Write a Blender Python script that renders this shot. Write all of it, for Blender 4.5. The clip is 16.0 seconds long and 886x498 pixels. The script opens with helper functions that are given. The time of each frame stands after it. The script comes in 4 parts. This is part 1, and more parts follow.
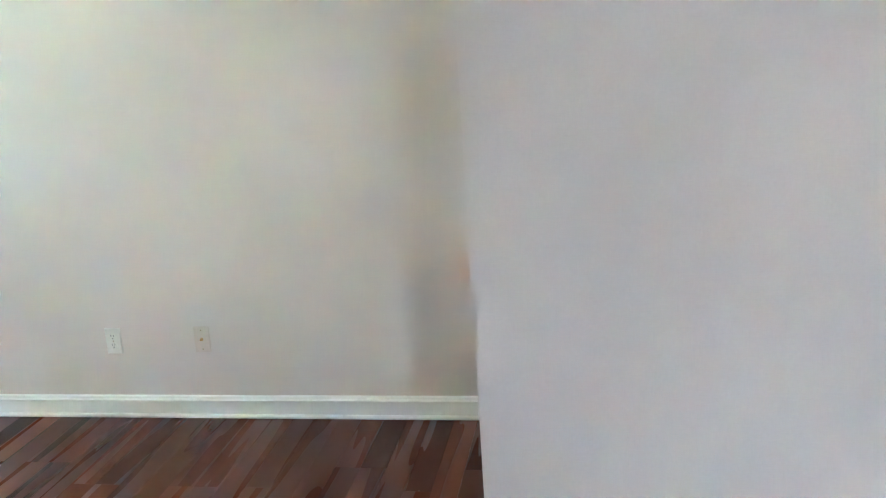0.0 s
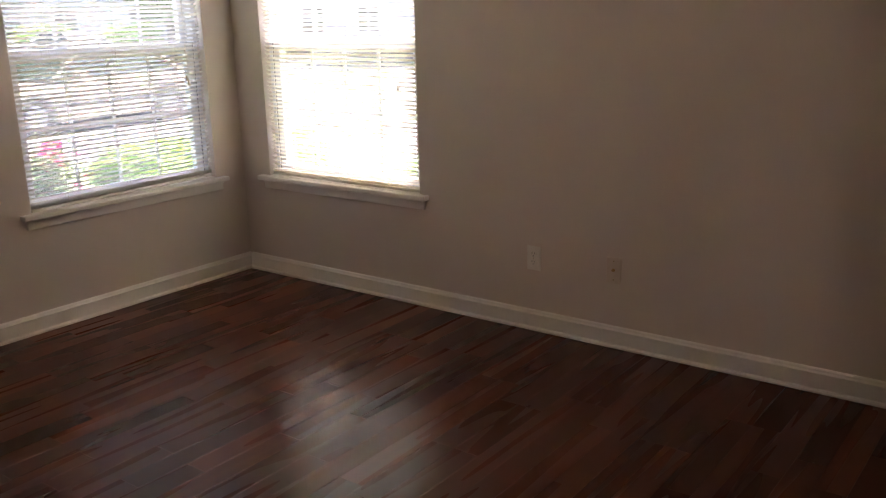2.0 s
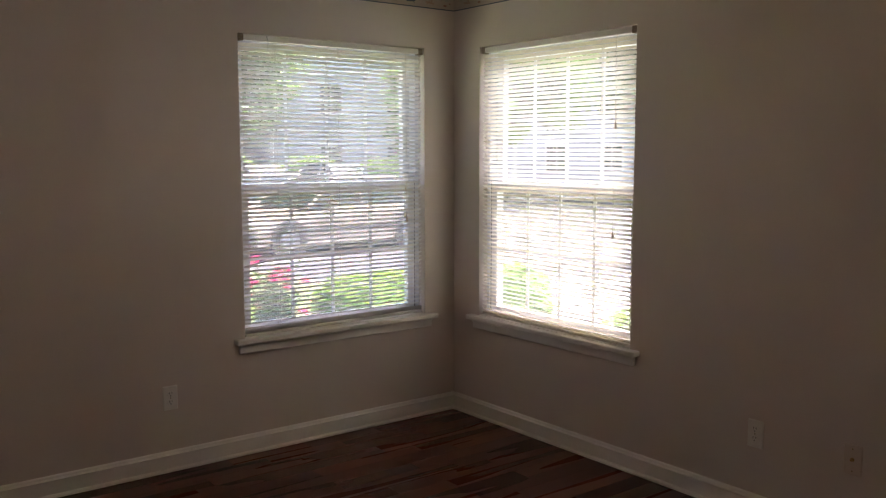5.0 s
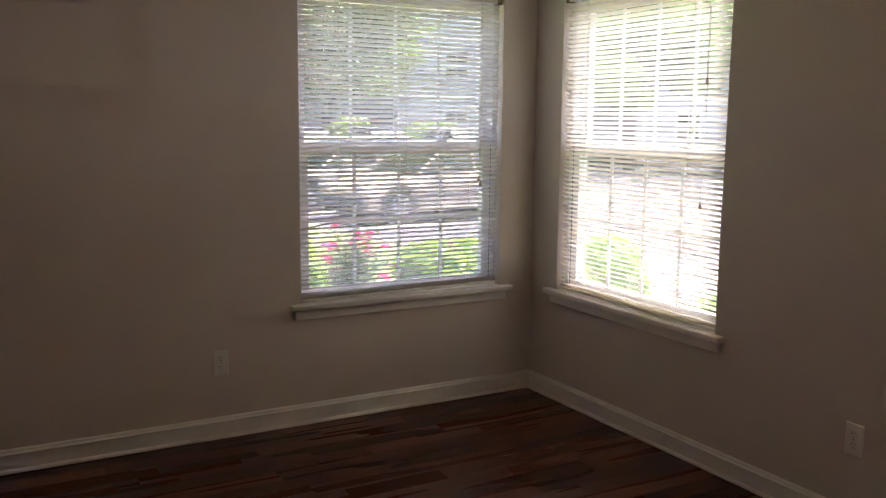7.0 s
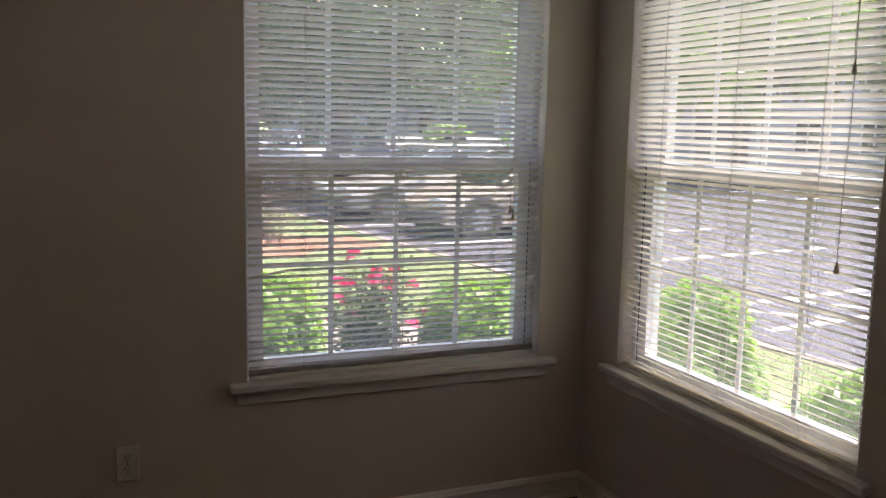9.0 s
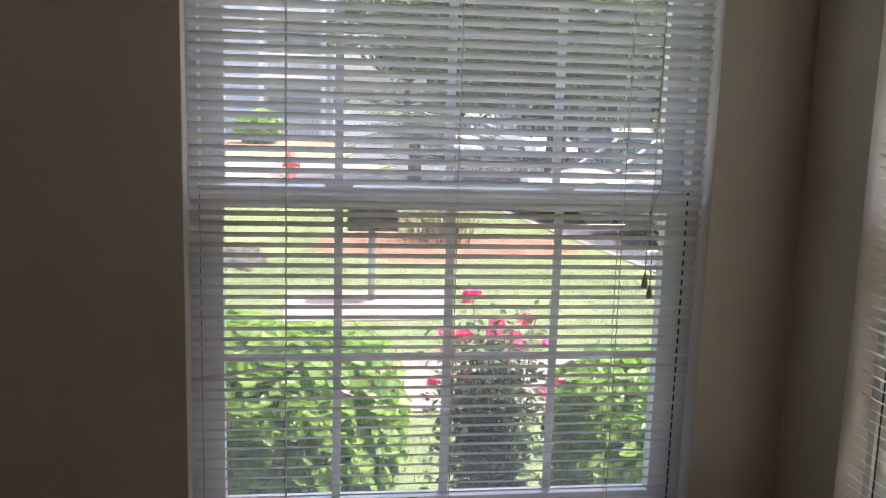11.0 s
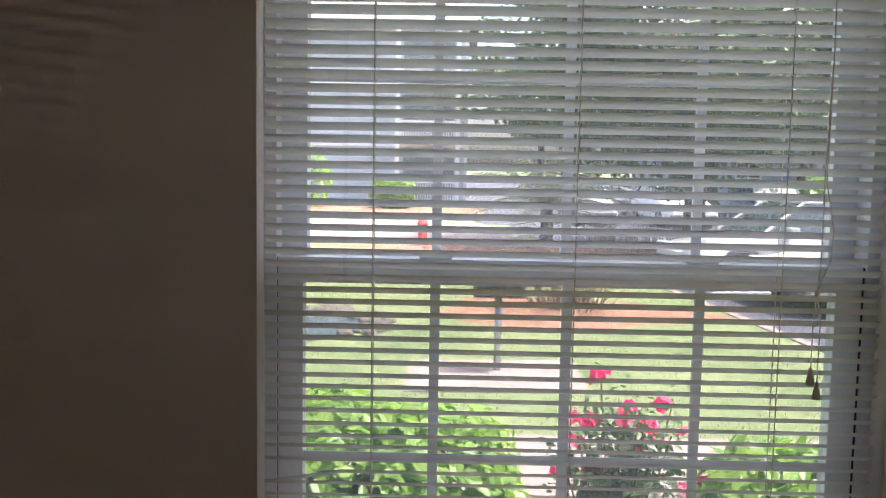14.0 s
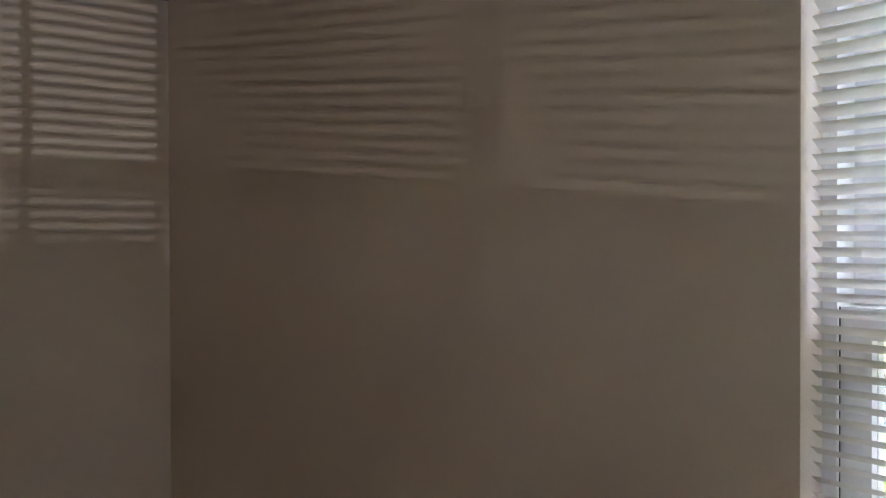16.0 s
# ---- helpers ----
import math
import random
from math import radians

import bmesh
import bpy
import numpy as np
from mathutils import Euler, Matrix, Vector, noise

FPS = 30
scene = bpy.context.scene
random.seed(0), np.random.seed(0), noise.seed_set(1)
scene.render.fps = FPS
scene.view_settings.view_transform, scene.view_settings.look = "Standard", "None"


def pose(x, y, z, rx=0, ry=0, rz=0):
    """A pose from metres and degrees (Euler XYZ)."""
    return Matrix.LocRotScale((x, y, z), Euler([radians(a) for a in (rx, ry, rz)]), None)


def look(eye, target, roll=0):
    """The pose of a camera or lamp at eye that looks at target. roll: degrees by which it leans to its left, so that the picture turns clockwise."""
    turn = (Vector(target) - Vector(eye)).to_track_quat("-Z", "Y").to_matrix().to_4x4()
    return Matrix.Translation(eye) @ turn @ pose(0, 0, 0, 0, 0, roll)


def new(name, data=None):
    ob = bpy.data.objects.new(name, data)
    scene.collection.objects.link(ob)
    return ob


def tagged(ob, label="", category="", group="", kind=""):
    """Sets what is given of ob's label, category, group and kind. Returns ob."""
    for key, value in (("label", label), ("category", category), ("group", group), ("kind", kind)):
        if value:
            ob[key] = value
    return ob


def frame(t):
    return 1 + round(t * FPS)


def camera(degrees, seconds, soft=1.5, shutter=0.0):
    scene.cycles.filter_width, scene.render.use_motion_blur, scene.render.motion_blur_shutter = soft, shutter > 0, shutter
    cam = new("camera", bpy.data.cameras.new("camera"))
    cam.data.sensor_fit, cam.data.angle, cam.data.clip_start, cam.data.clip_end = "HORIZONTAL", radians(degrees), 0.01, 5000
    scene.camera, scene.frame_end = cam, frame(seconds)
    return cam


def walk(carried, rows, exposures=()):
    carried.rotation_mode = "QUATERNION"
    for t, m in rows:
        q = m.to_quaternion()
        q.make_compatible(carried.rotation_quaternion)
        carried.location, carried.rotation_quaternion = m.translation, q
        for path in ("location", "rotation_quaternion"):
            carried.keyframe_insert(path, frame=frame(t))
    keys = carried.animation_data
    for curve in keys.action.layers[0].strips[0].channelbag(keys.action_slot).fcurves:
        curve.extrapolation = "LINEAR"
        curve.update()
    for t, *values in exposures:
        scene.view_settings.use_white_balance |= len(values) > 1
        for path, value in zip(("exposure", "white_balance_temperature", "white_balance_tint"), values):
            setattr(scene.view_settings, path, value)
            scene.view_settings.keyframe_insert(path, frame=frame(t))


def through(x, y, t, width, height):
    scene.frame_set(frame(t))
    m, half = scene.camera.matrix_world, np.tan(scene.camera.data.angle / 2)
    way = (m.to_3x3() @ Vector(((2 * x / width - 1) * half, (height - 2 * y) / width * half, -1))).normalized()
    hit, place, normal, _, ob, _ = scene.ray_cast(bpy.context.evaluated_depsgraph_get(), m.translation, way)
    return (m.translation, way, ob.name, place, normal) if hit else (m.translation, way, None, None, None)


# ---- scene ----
cam = camera(53.2, 16.0, soft=1.2)
PATH = [
    (0, (-3.303, -4.009, 1.583), (-1.394, -3.674, 1.086), -3.9),
    (0.5, (-3.427, -3.996, 1.533), (-1.584, -3.351, 1.101), -3.7),
    (1, (-3.486, -3.987, 1.51), (-1.711, -3.177, 1.07), -3.1),
    (1.5, (-3.462, -3.983, 1.462), (-1.73, -3.063, 1.072), -1.2),
    (2, (-3.389, -4.011, 1.462), (-1.849, -2.845, 0.943), -1.4),
    (2.5, (-3.358, -4.028, 1.48), (-1.951, -2.695, 0.984), -2.3),
    (3, (-3.354, -4.011, 1.535), (-2.018, -2.537, 1.33), -1.8),
    (3.2, (-3.344, -3.998, 1.552), (-2.041, -2.485, 1.442), -1.3),
    (5.5, (-3.051, -3.942, 1.477), (-1.902, -2.323, 1.23), -0.2),
    (6, (-2.962, -3.927, 1.479), (-1.914, -2.242, 1.237), -0.2),
    (6.5, (-2.843, -3.929, 1.467), (-1.851, -2.215, 1.189), 0.3),
    (7, (-2.709, -3.842, 1.442), (-1.738, -2.118, 1.152), 0.6),
    (7.5, (-2.48, -3.614, 1.459), (-1.539, -1.871, 1.179), 0.0),
    (8, (-2.275, -3.391, 1.44), (-1.377, -1.628, 1.147), -0.1),
    (8.5, (-2.013, -3.162, 1.438), (-1.195, -1.363, 1.129), 1.0),
    (9, (-1.805, -2.881, 1.449), (-1.043, -1.053, 1.169), 1.2),
    (9.5, (-1.585, -2.635, 1.466), (-0.924, -0.772, 1.164), 1.3),
    (9.7, (-1.502, -2.52, 1.474), (-0.879, -0.645, 1.16), 1.7),
    (11.8, (-0.901, -1.551, 1.509), (-0.76, 0.422, 1.216), 1.1),
    (12, (-0.914, -1.537, 1.505), (-0.765, 0.444, 1.275), 1.1),
    (12.5, (-0.906, -1.532, 1.532), (-0.763, 0.46, 1.422), 1.4),
    (13, (-0.907, -1.538, 1.535), (-0.76, 0.456, 1.479), 1.5),
    (13.5, (-0.906, -1.528, 1.536), (-0.806, 0.466, 1.407), 1.5),
    (14, (-0.948, -1.512, 1.496), (-0.988, 0.48, 1.311), 1.0),
    (14.5, (-0.878, -1.472, 1.49), (-1.233, 0.482, 1.262), 0.4),
    (15, (-0.716, -1.421, 1.478), (-1.46, 0.417, 1.215), 1.1),
    (15.5, (-0.675, -1.326, 1.438), (-1.759, 0.343, 1.239), 0.3),
    (16, (-0.632, -1.178, 1.43), (-2.198, 0.065, 1.407), -0.2),
]
# seconds, stops, kelvin, tint: the phone opens up for the dark entry, then settles
EXPOSURES = [(0, 6.59, 4600, -6), (0.5, 5.05, 4700, 0), (1, 3.85, 5250, 8), (1.5, 3.65, 6200, 19), (2, 4.05, 6800, 24), (2.8, 4.15, 6700, 23), (3.2, 3.7, 6600, 23),
             (5.5, 3.25, 6700, 24), (7.5, 3.25, 6700, 24), (8.5, 2.72, 6700, 22), (9.5, 2.2, 6600, 20), (11.8, 2.27, 6450, 18), (14, 2.1, 6500, 17), (15, 2.1, 6600, 17), (15.5, 2.35, 6900, 19), (16, 3.38, 6300, 15)]
walk(cam, [(t, look(eye, target, roll)) for t, eye, target, roll in PATH], EXPOSURES)

# ---- daylight ----
SUN_DIR = Vector((0.40, -0.03, 0.916)).normalized()
world = bpy.data.worlds.new("sky")
scene.world = world
world.use_nodes = True
wn = world.node_tree.nodes
sky = wn.new("ShaderNodeTexSky")
sky.sky_type, sky.sun_disc = "NISHITA", False
sky.sun_elevation = math.asin(SUN_DIR.z)
sky.sun_rotation = math.atan2(SUN_DIR.x, SUN_DIR.y)
sky.air_density, sky.dust_density, sky.ozone_density = 0.8, 5.0, 0.5
wn["Background"].inputs[1].default_value = 0.17
world.node_tree.links.new(sky.outputs[0], wn["Background"].inputs[0])
sun = new("sun", bpy.data.lights.new("sun", "SUN"))
sun.data.energy, sun.data.angle, sun.data.color = 3.5, radians(0.5), (1.0, 0.96, 0.91)
sun.matrix_world = look(SUN_DIR * 60, (0, 0, 0))
# added spot lamp for sun off an unseen car windscreen outside the east window: stripes through the blind
glint = new("glint_stand_in", bpy.data.lights.new("glint_stand_in", "SPOT"))
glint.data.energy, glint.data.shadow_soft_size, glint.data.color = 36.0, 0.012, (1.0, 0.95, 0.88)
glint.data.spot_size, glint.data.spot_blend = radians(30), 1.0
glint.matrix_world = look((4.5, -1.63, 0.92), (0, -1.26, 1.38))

# the lit bulbs of the ceiling fan
lamp = new("fan_light", bpy.data.lights.new("fan_light", "POINT"))
lamp.data.energy, lamp.data.shadow_soft_size, lamp.data.color = 0.22, 0.06, (1.0, 0.76, 0.54)
lamp.matrix_world = pose(-1.83, -1.95, 2.02)

# ---- plan ----
WX = -3.66          # west wall
SY = -3.82          # south wall of the room, where the entry starts
EX = -2.00          # east side of the entry
CEIL = 2.44
OUT = 0.17          # outer wall thickness
LAWN, LOT = -0.28, -0.40
SILL, HEAD = 0.585, 2.05
WIN_N, WIN_E = (-1.300, -0.206), (-1.309, -0.224)   # the openings along the two walls, from the room's corner


# ---- materials ----
def mat(name, rough=0.6, metal=0.0):
    m = bpy.data.materials.new(name)
    m.use_nodes = True
    b = m.node_tree.nodes["Principled BSDF"]
    b.inputs["Roughness"].default_value, b.inputs["Metallic"].default_value = rough, metal
    return m, m.node_tree, b


def node(nt, kind, **values):
    n = nt.nodes.new(kind)
    for k, v in values.items():
        n.inputs[k.replace("_", " ")].default_value = v
    return n


def surface(name, a, b, scale=6.0, rough=0.6, bump=0.1, fine=120.0, metal=0.0, patch=None, stretch=(1, 1, 1), island=False, piece=0.0, spec=0.5, dist=0.004):
    """Two colours mixed by a broad noise, with a fine noise for grain and relief."""
    m, nt, p = mat(name, rough, metal)
    p.inputs["Specular IOR Level"].default_value = spec
    tc = nt.nodes.new("ShaderNodeTexCoord")
    mp = node(nt, "ShaderNodeMapping", Scale=stretch)
    nt.links.new(tc.outputs["Object"], mp.inputs["Vector"])
    n1 = node(nt, "ShaderNodeTexNoise", Scale=scale, Detail=6.0, Roughness=0.6)
    n2 = node(nt, "ShaderNodeTexNoise", Scale=fine, Detail=3.0)
    for n in (n1, n2):
        nt.links.new(mp.outputs[0], n.inputs["Vector"])
    mix = nt.nodes.new("ShaderNodeMix")
    mix.data_type = "RGBA"
    mix.inputs[6].default_value, mix.inputs[7].default_value = (*a, 1), (*b, 1)
    add = nt.nodes.new("ShaderNodeMath")
    add.operation = "MULTIPLY_ADD"
    add.inputs[1].default_value, add.inputs[2].default_value = 0.35, -0.17
    nt.links.new(n2.outputs[0], add.inputs[0])
    tot = nt.nodes.new("ShaderNodeMath")
    tot.operation = "ADD"
    nt.links.new(n1.outputs[0], tot.inputs[0])
    nt.links.new(add.outputs[0], tot.inputs[1])
    ramp = nt.nodes.new("ShaderNodeMapRange")
    ramp.inputs[1].default_value, ramp.inputs[2].default_value = 0.32, 0.68
    nt.links.new(tot.outputs[0], ramp.inputs[0])
    last = ramp.outputs[0]
    if island or piece:
        if island:
            g = nt.nodes.new("ShaderNodeNewGeometry")
            src = g.outputs["Random Per Island"]
        else:
            g = nt.nodes.new("ShaderNodeObjectInfo")
            src = g.outputs["Random"]
        mm = nt.nodes.new("ShaderNodeMix")
        mm.inputs[0].default_value = piece or 0.6
        nt.links.new(last, mm.inputs[2])
        nt.links.new(src, mm.inputs[3])
        last = mm.outputs[0]
    nt.links.new(last, mix.inputs[0])
    nt.links.new(mix.outputs[2], p.inputs["Base Color"])
    if bump:
        bp = node(nt, "ShaderNodeBump", Strength=bump, Distance=dist)
        nt.links.new(n2.outputs[0], bp.inputs["Height"])
        nt.links.new(bp.outputs[0], p.inputs["Normal"])
    return m


WALL = surface("wall_paint", (0.655, 0.575, 0.515), (0.695, 0.615, 0.555), scale=1.6, rough=0.62, bump=0.22, fine=170, dist=0.0025)
CEILING = surface("popcorn_ceiling", (0.62, 0.60, 0.56), (0.76, 0.74, 0.70), scale=60, rough=0.9, bump=0.9, fine=95, dist=0.012)
TRIM = surface("trim_paint", (0.78, 0.75, 0.70), (0.83, 0.80, 0.755), scale=5, rough=0.35, bump=0.05, fine=60)
VINYL = surface("window_vinyl", (0.80, 0.81, 0.83), (0.85, 0.86, 0.88), scale=4, rough=0.35, bump=0.03, fine=90)
PLATE = surface("plate_plastic", (0.77, 0.745, 0.69), (0.82, 0.795, 0.74), scale=20, rough=0.35, bump=0.0)
DARK = surface("dark_slot", (0.02, 0.018, 0.016), (0.04, 0.035, 0.03), scale=30, rough=0.6)
CORD = surface("cord_cotton", (0.70, 0.66, 0.58), (0.80, 0.76, 0.68), scale=80, rough=0.8)
TASSEL = surface("tassel_plastic", (0.52, 0.43, 0.30), (0.60, 0.52, 0.40), scale=30, rough=0.5)
BRACKET = surface("tarnished_bracket", (0.16, 0.12, 0.08), (0.30, 0.24, 0.17), scale=40, rough=0.5, metal=0.6)
CONCRETE = surface("concrete", (0.235, 0.18, 0.16), (0.31, 0.245, 0.22), scale=1.4, rough=0.9, bump=0.3, fine=60, dist=0.01)
ASPHALT = surface("asphalt", (0.055, 0.055, 0.070), (0.076, 0.076, 0.095), scale=0.5, rough=0.9, bump=0.5, fine=90, dist=0.01)
LINE = surface("line_paint", (0.70, 0.70, 0.68), (0.82, 0.82, 0.80), scale=3, rough=0.7, bump=0.2)
GRASS = surface("lawn_grass", (0.105, 0.15, 0.052), (0.19, 0.225, 0.095), scale=0.9, rough=0.9, bump=0.4, fine=55, dist=0.04)
MULCH = surface("pine_mulch", (0.20, 0.10, 0.06), (0.36, 0.19, 0.12), scale=5, rough=0.95, bump=0.9, fine=45, dist=0.04)
BARK = surface("bark", (0.07, 0.055, 0.045), (0.16, 0.13, 0.11), scale=5, rough=0.95, bump=0.9, fine=25, stretch=(1, 1, 0.3), dist=0.02)
BRASS = surface("antique_brass", (0.42, 0.26, 0.10), (0.55, 0.36, 0.16), scale=8, rough=0.35, metal=1.0, bump=0.02)
BLADE = surface("fan_blade_white", (0.72, 0.70, 0.67), (0.80, 0.78, 0.75), scale=6, rough=0.5, bump=0.03)
BLADE_EDGE = surface("fan_blade_edge", (0.10, 0.07, 0.05), (0.16, 0.11, 0.08), scale=6, rough=0.5)
FOB = surface("pull_fob_wood", (0.42, 0.24, 0.12), (0.55, 0.33, 0.18), scale=30, rough=0.45)
CHAIN = surface("pull_chain", (0.35, 0.28, 0.16), (0.45, 0.36, 0.22), scale=60, rough=0.4, metal=1.0)
# tan of the added bounce wall, chosen to warm the hall light
BOUNCE_TAN = surface("bounce_wall_tan", (0.37, 0.335, 0.285), (0.43, 0.39, 0.335), scale=2, rough=0.7, bump=0.1)
OUTSIDE = surface("house_siding", (0.50, 0.48, 0.44), (0.58, 0.56, 0.52), scale=2, rough=0.7, bump=0.1)


def leaf_material(name, a, b, through=0.35, rough=0.4):
    m = surface(name, a, b, scale=3, rough=rough, bump=0.1, fine=30, island=True, piece=0.6)
    nt = m.node_tree
    p, out = nt.nodes["Principled BSDF"], nt.nodes["Material Output"]
    tr = nt.nodes.new("ShaderNodeBsdfTranslucent")
    col = p.inputs["Base Color"].links[0].from_socket
    bright = node(nt, "ShaderNodeHueSaturation", Value=1.5, Saturation=1.1)
    nt.links.new(col, bright.inputs["Color"])
    nt.links.new(bright.outputs[0], tr.inputs["Color"])
    mx = node(nt, "ShaderNodeMixShader", Fac=through)
    nt.links.new(p.outputs[0], mx.inputs[1])
    nt.links.new(tr.outputs[0], mx.inputs[2])
    nt.links.new(mx.outputs[0], out.inputs["Surface"])
    return m


HEDGE_LEAF = leaf_material("hedge_leaf", (0.11, 0.23, 0.035), (0.31, 0.45, 0.095), through=0.42)
ROSE_LEAF = leaf_material("rose_leaf", (0.035, 0.08, 0.03), (0.10, 0.17, 0.06))
PETAL = leaf_material("rose_petal", (0.76, 0.03, 0.18), (0.90, 0.15, 0.34), through=0.3)
OAK_LEAF = leaf_material("oak_leaf", (0.05, 0.085, 0.035), (0.13, 0.18, 0.07), through=0.3)
BRIGHT_LEAF = leaf_material("shrub_leaf", (0.11, 0.20, 0.04), (0.22, 0.33, 0.08))
PALM_LEAF = leaf_material("palm_leaf", (0.30, 0.32, 0.20), (0.56, 0.56, 0.42), through=0.25)
TWIG = leaf_material("dry_twig", (0.12, 0.085, 0.07), (0.24, 0.18, 0.15), through=0.05, rough=0.8)
BLADE_GRASS = leaf_material("grass_blade", (0.11, 0.155, 0.052), (0.20, 0.24, 0.095))
SLAT = leaf_material("white_slat_vinyl", (0.80, 0.775, 0.72), (0.84, 0.815, 0.76), through=0.16, rough=0.5)
# copy of SLAT for the east blind, its brighter light put into the vinyl
LIT_SLAT = leaf_material("lit_slat_vinyl", (0.86, 0.825, 0.73), (0.90, 0.865, 0.77), through=0.54, rough=0.45)
for m in (SLAT, LIT_SLAT):
    for n in m.node_tree.nodes:
        if n.type == "HUE_SAT":
            n.inputs["Value"].default_value, n.inputs["Saturation"].default_value = 1.0, 1.3


def glass_material(name, tint=(1, 1, 1), rough=0.0, veil=0.0):
    """A thin pane: clear, with gloss at grazing angles and a milky film imitating veiling glare."""
    m, nt, p = mat(name)
    out = nt.nodes["Material Output"]
    tr, gl = node(nt, "ShaderNodeBsdfTransparent", Color=(*tint, 1)), node(nt, "ShaderNodeBsdfGlossy", Roughness=rough)
    lw = nt.nodes.new("ShaderNodeLayerWeight")
    power = nt.nodes.new("ShaderNodeMath")
    power.operation, power.inputs[1].default_value = "POWER", 5.0
    nt.links.new(lw.outputs["Facing"], power.inputs[0])
    fr = nt.nodes.new("ShaderNodeMath")
    fr.operation = "MULTIPLY_ADD"
    fr.inputs[1].default_value, fr.inputs[2].default_value = 0.9, 0.04
    nt.links.new(power.outputs[0], fr.inputs[0])
    mx = nt.nodes.new("ShaderNodeMixShader")
    nt.links.new(fr.outputs[0], mx.inputs[0])
    nt.links.new(tr.outputs[0], mx.inputs[1])
    nt.links.new(gl.outputs[0], mx.inputs[2])
    last = mx
    if veil:
        film, haze = node(nt, "ShaderNodeBsdfTranslucent", Color=(0.85, 0.86, 0.88, 1)), nt.nodes.new("ShaderNodeMixShader")
        tc = nt.nodes.new("ShaderNodeTexCoord")
        spots = node(nt, "ShaderNodeTexNoise", Scale=5.0, Detail=5.0)
        amount = nt.nodes.new("ShaderNodeMapRange")
        amount.inputs[3].default_value, amount.inputs[4].default_value = 0.6 * veil, 1.4 * veil
        nt.links.new(tc.outputs["Object"], spots.inputs["Vector"])
        nt.links.new(spots.outputs[0], amount.inputs[0])
        nt.links.new(amount.outputs[0], haze.inputs[0])
        nt.links.new(mx.outputs[0], haze.inputs[1])
        nt.links.new(film.outputs[0], haze.inputs[2])
        last = haze
    nt.links.new(last.outputs[0], out.inputs["Surface"])
    return m


GLASS = glass_material("pane_glass", (0.93, 0.95, 0.95), veil=0.04)
def screen_material():
    """Fine charcoal insect mesh, mostly open."""
    m, nt, p = mat("insect_screen", 0.8)
    p.inputs["Base Color"].default_value = (0.10, 0.10, 0.105, 1)
    out, tr = nt.nodes["Material Output"], nt.nodes.new("ShaderNodeBsdfTransparent")
    tc = nt.nodes.new("ShaderNodeTexCoord")
    weave = node(nt, "ShaderNodeTexNoise", Scale=3.0, Detail=4.0)
    nt.links.new(tc.outputs["Object"], weave.inputs["Vector"])
    amount = nt.nodes.new("ShaderNodeMapRange")
    amount.inputs[3].default_value, amount.inputs[4].default_value = 0.17, 0.25
    nt.links.new(weave.outputs[0], amount.inputs[0])
    mx = nt.nodes.new("ShaderNodeMixShader")
    nt.links.new(amount.outputs[0], mx.inputs[0])
    nt.links.new(tr.outputs[0], mx.inputs[1])
    nt.links.new(p.outputs[0], mx.inputs[2])
    nt.links.new(mx.outputs[0], out.inputs["Surface"])
    return m


SCREEN = screen_material()
ACRYLIC = glass_material("clear_acrylic", (0.98, 0.985, 0.985), 0.1)


def wood_floor():
    """Dark laminate: each strip has its own tone, with long soft bands and fine grain."""
    m, nt, p = mat("dark_laminate", 0.27)
    p.inputs["Specular IOR Level"].default_value = 0.24
    tc, oi = nt.nodes.new("ShaderNodeTexCoord"), nt.nodes.new("ShaderNodeObjectInfo")
    sc = nt.nodes.new("ShaderNodeVectorMath")
    sc.operation = "SCALE"
    sc.inputs[0].default_value = (37.0, 19.0, 11.0)
    nt.links.new(oi.outputs["Random"], sc.inputs[3])
    off = nt.nodes.new("ShaderNodeVectorMath")
    off.operation = "ADD"
    nt.links.new(tc.outputs["Object"], off.inputs[0])
    nt.links.new(sc.outputs[0], off.inputs[1])
    waves = []
    for scale, size, detail in (((0.5, 7, 7), 1.6, 1.0), ((0.7, 16, 16), 3.0, 2.0)):
        mp = node(nt, "ShaderNodeMapping", Scale=scale)
        nt.links.new(off.outputs[0], mp.inputs["Vector"])
        n = node(nt, "ShaderNodeTexNoise", Scale=size, Detail=detail, Roughness=0.5)
        nt.links.new(mp.outputs[0], n.inputs["Vector"])
        waves.append(n.outputs[0])

    def madd(src, k, plus):
        n = nt.nodes.new("ShaderNodeMath")
        n.operation = "MULTIPLY_ADD"
        nt.links.new(src, n.inputs[0])
        n.inputs[1].default_value = k
        if isinstance(plus, float):
            n.inputs[2].default_value = plus
        else:
            nt.links.new(plus, n.inputs[2])
        return n.outputs[0]

    tone = madd(waves[1], 0.14, madd(waves[0], 0.40, madd(oi.outputs["Random"], 0.48, -0.05)))
    ramp = nt.nodes.new("ShaderNodeValToRGB")
    e = ramp.color_ramp.elements
    e[0].position, e[0].color = 0.10, (0.040, 0.0125, 0.0080, 1)
    e[1].position, e[1].color = 0.95, (0.195, 0.060, 0.031, 1)
    mid = e.new(0.5)
    mid.color = (0.098, 0.0285, 0.0155, 1)
    nt.links.new(tone, ramp.inputs[0])
    nt.links.new(ramp.outputs[0], p.inputs["Base Color"])
    nt.links.new(madd(waves[0], 0.05, 0.25), p.inputs["Roughness"])
    bp = node(nt, "ShaderNodeBump", Strength=0.03, Distance=0.0006)
    nt.links.new(waves[0], bp.inputs["Height"])
    nt.links.new(bp.outputs[0], p.inputs["Normal"])
    return m


WOOD = wood_floor()


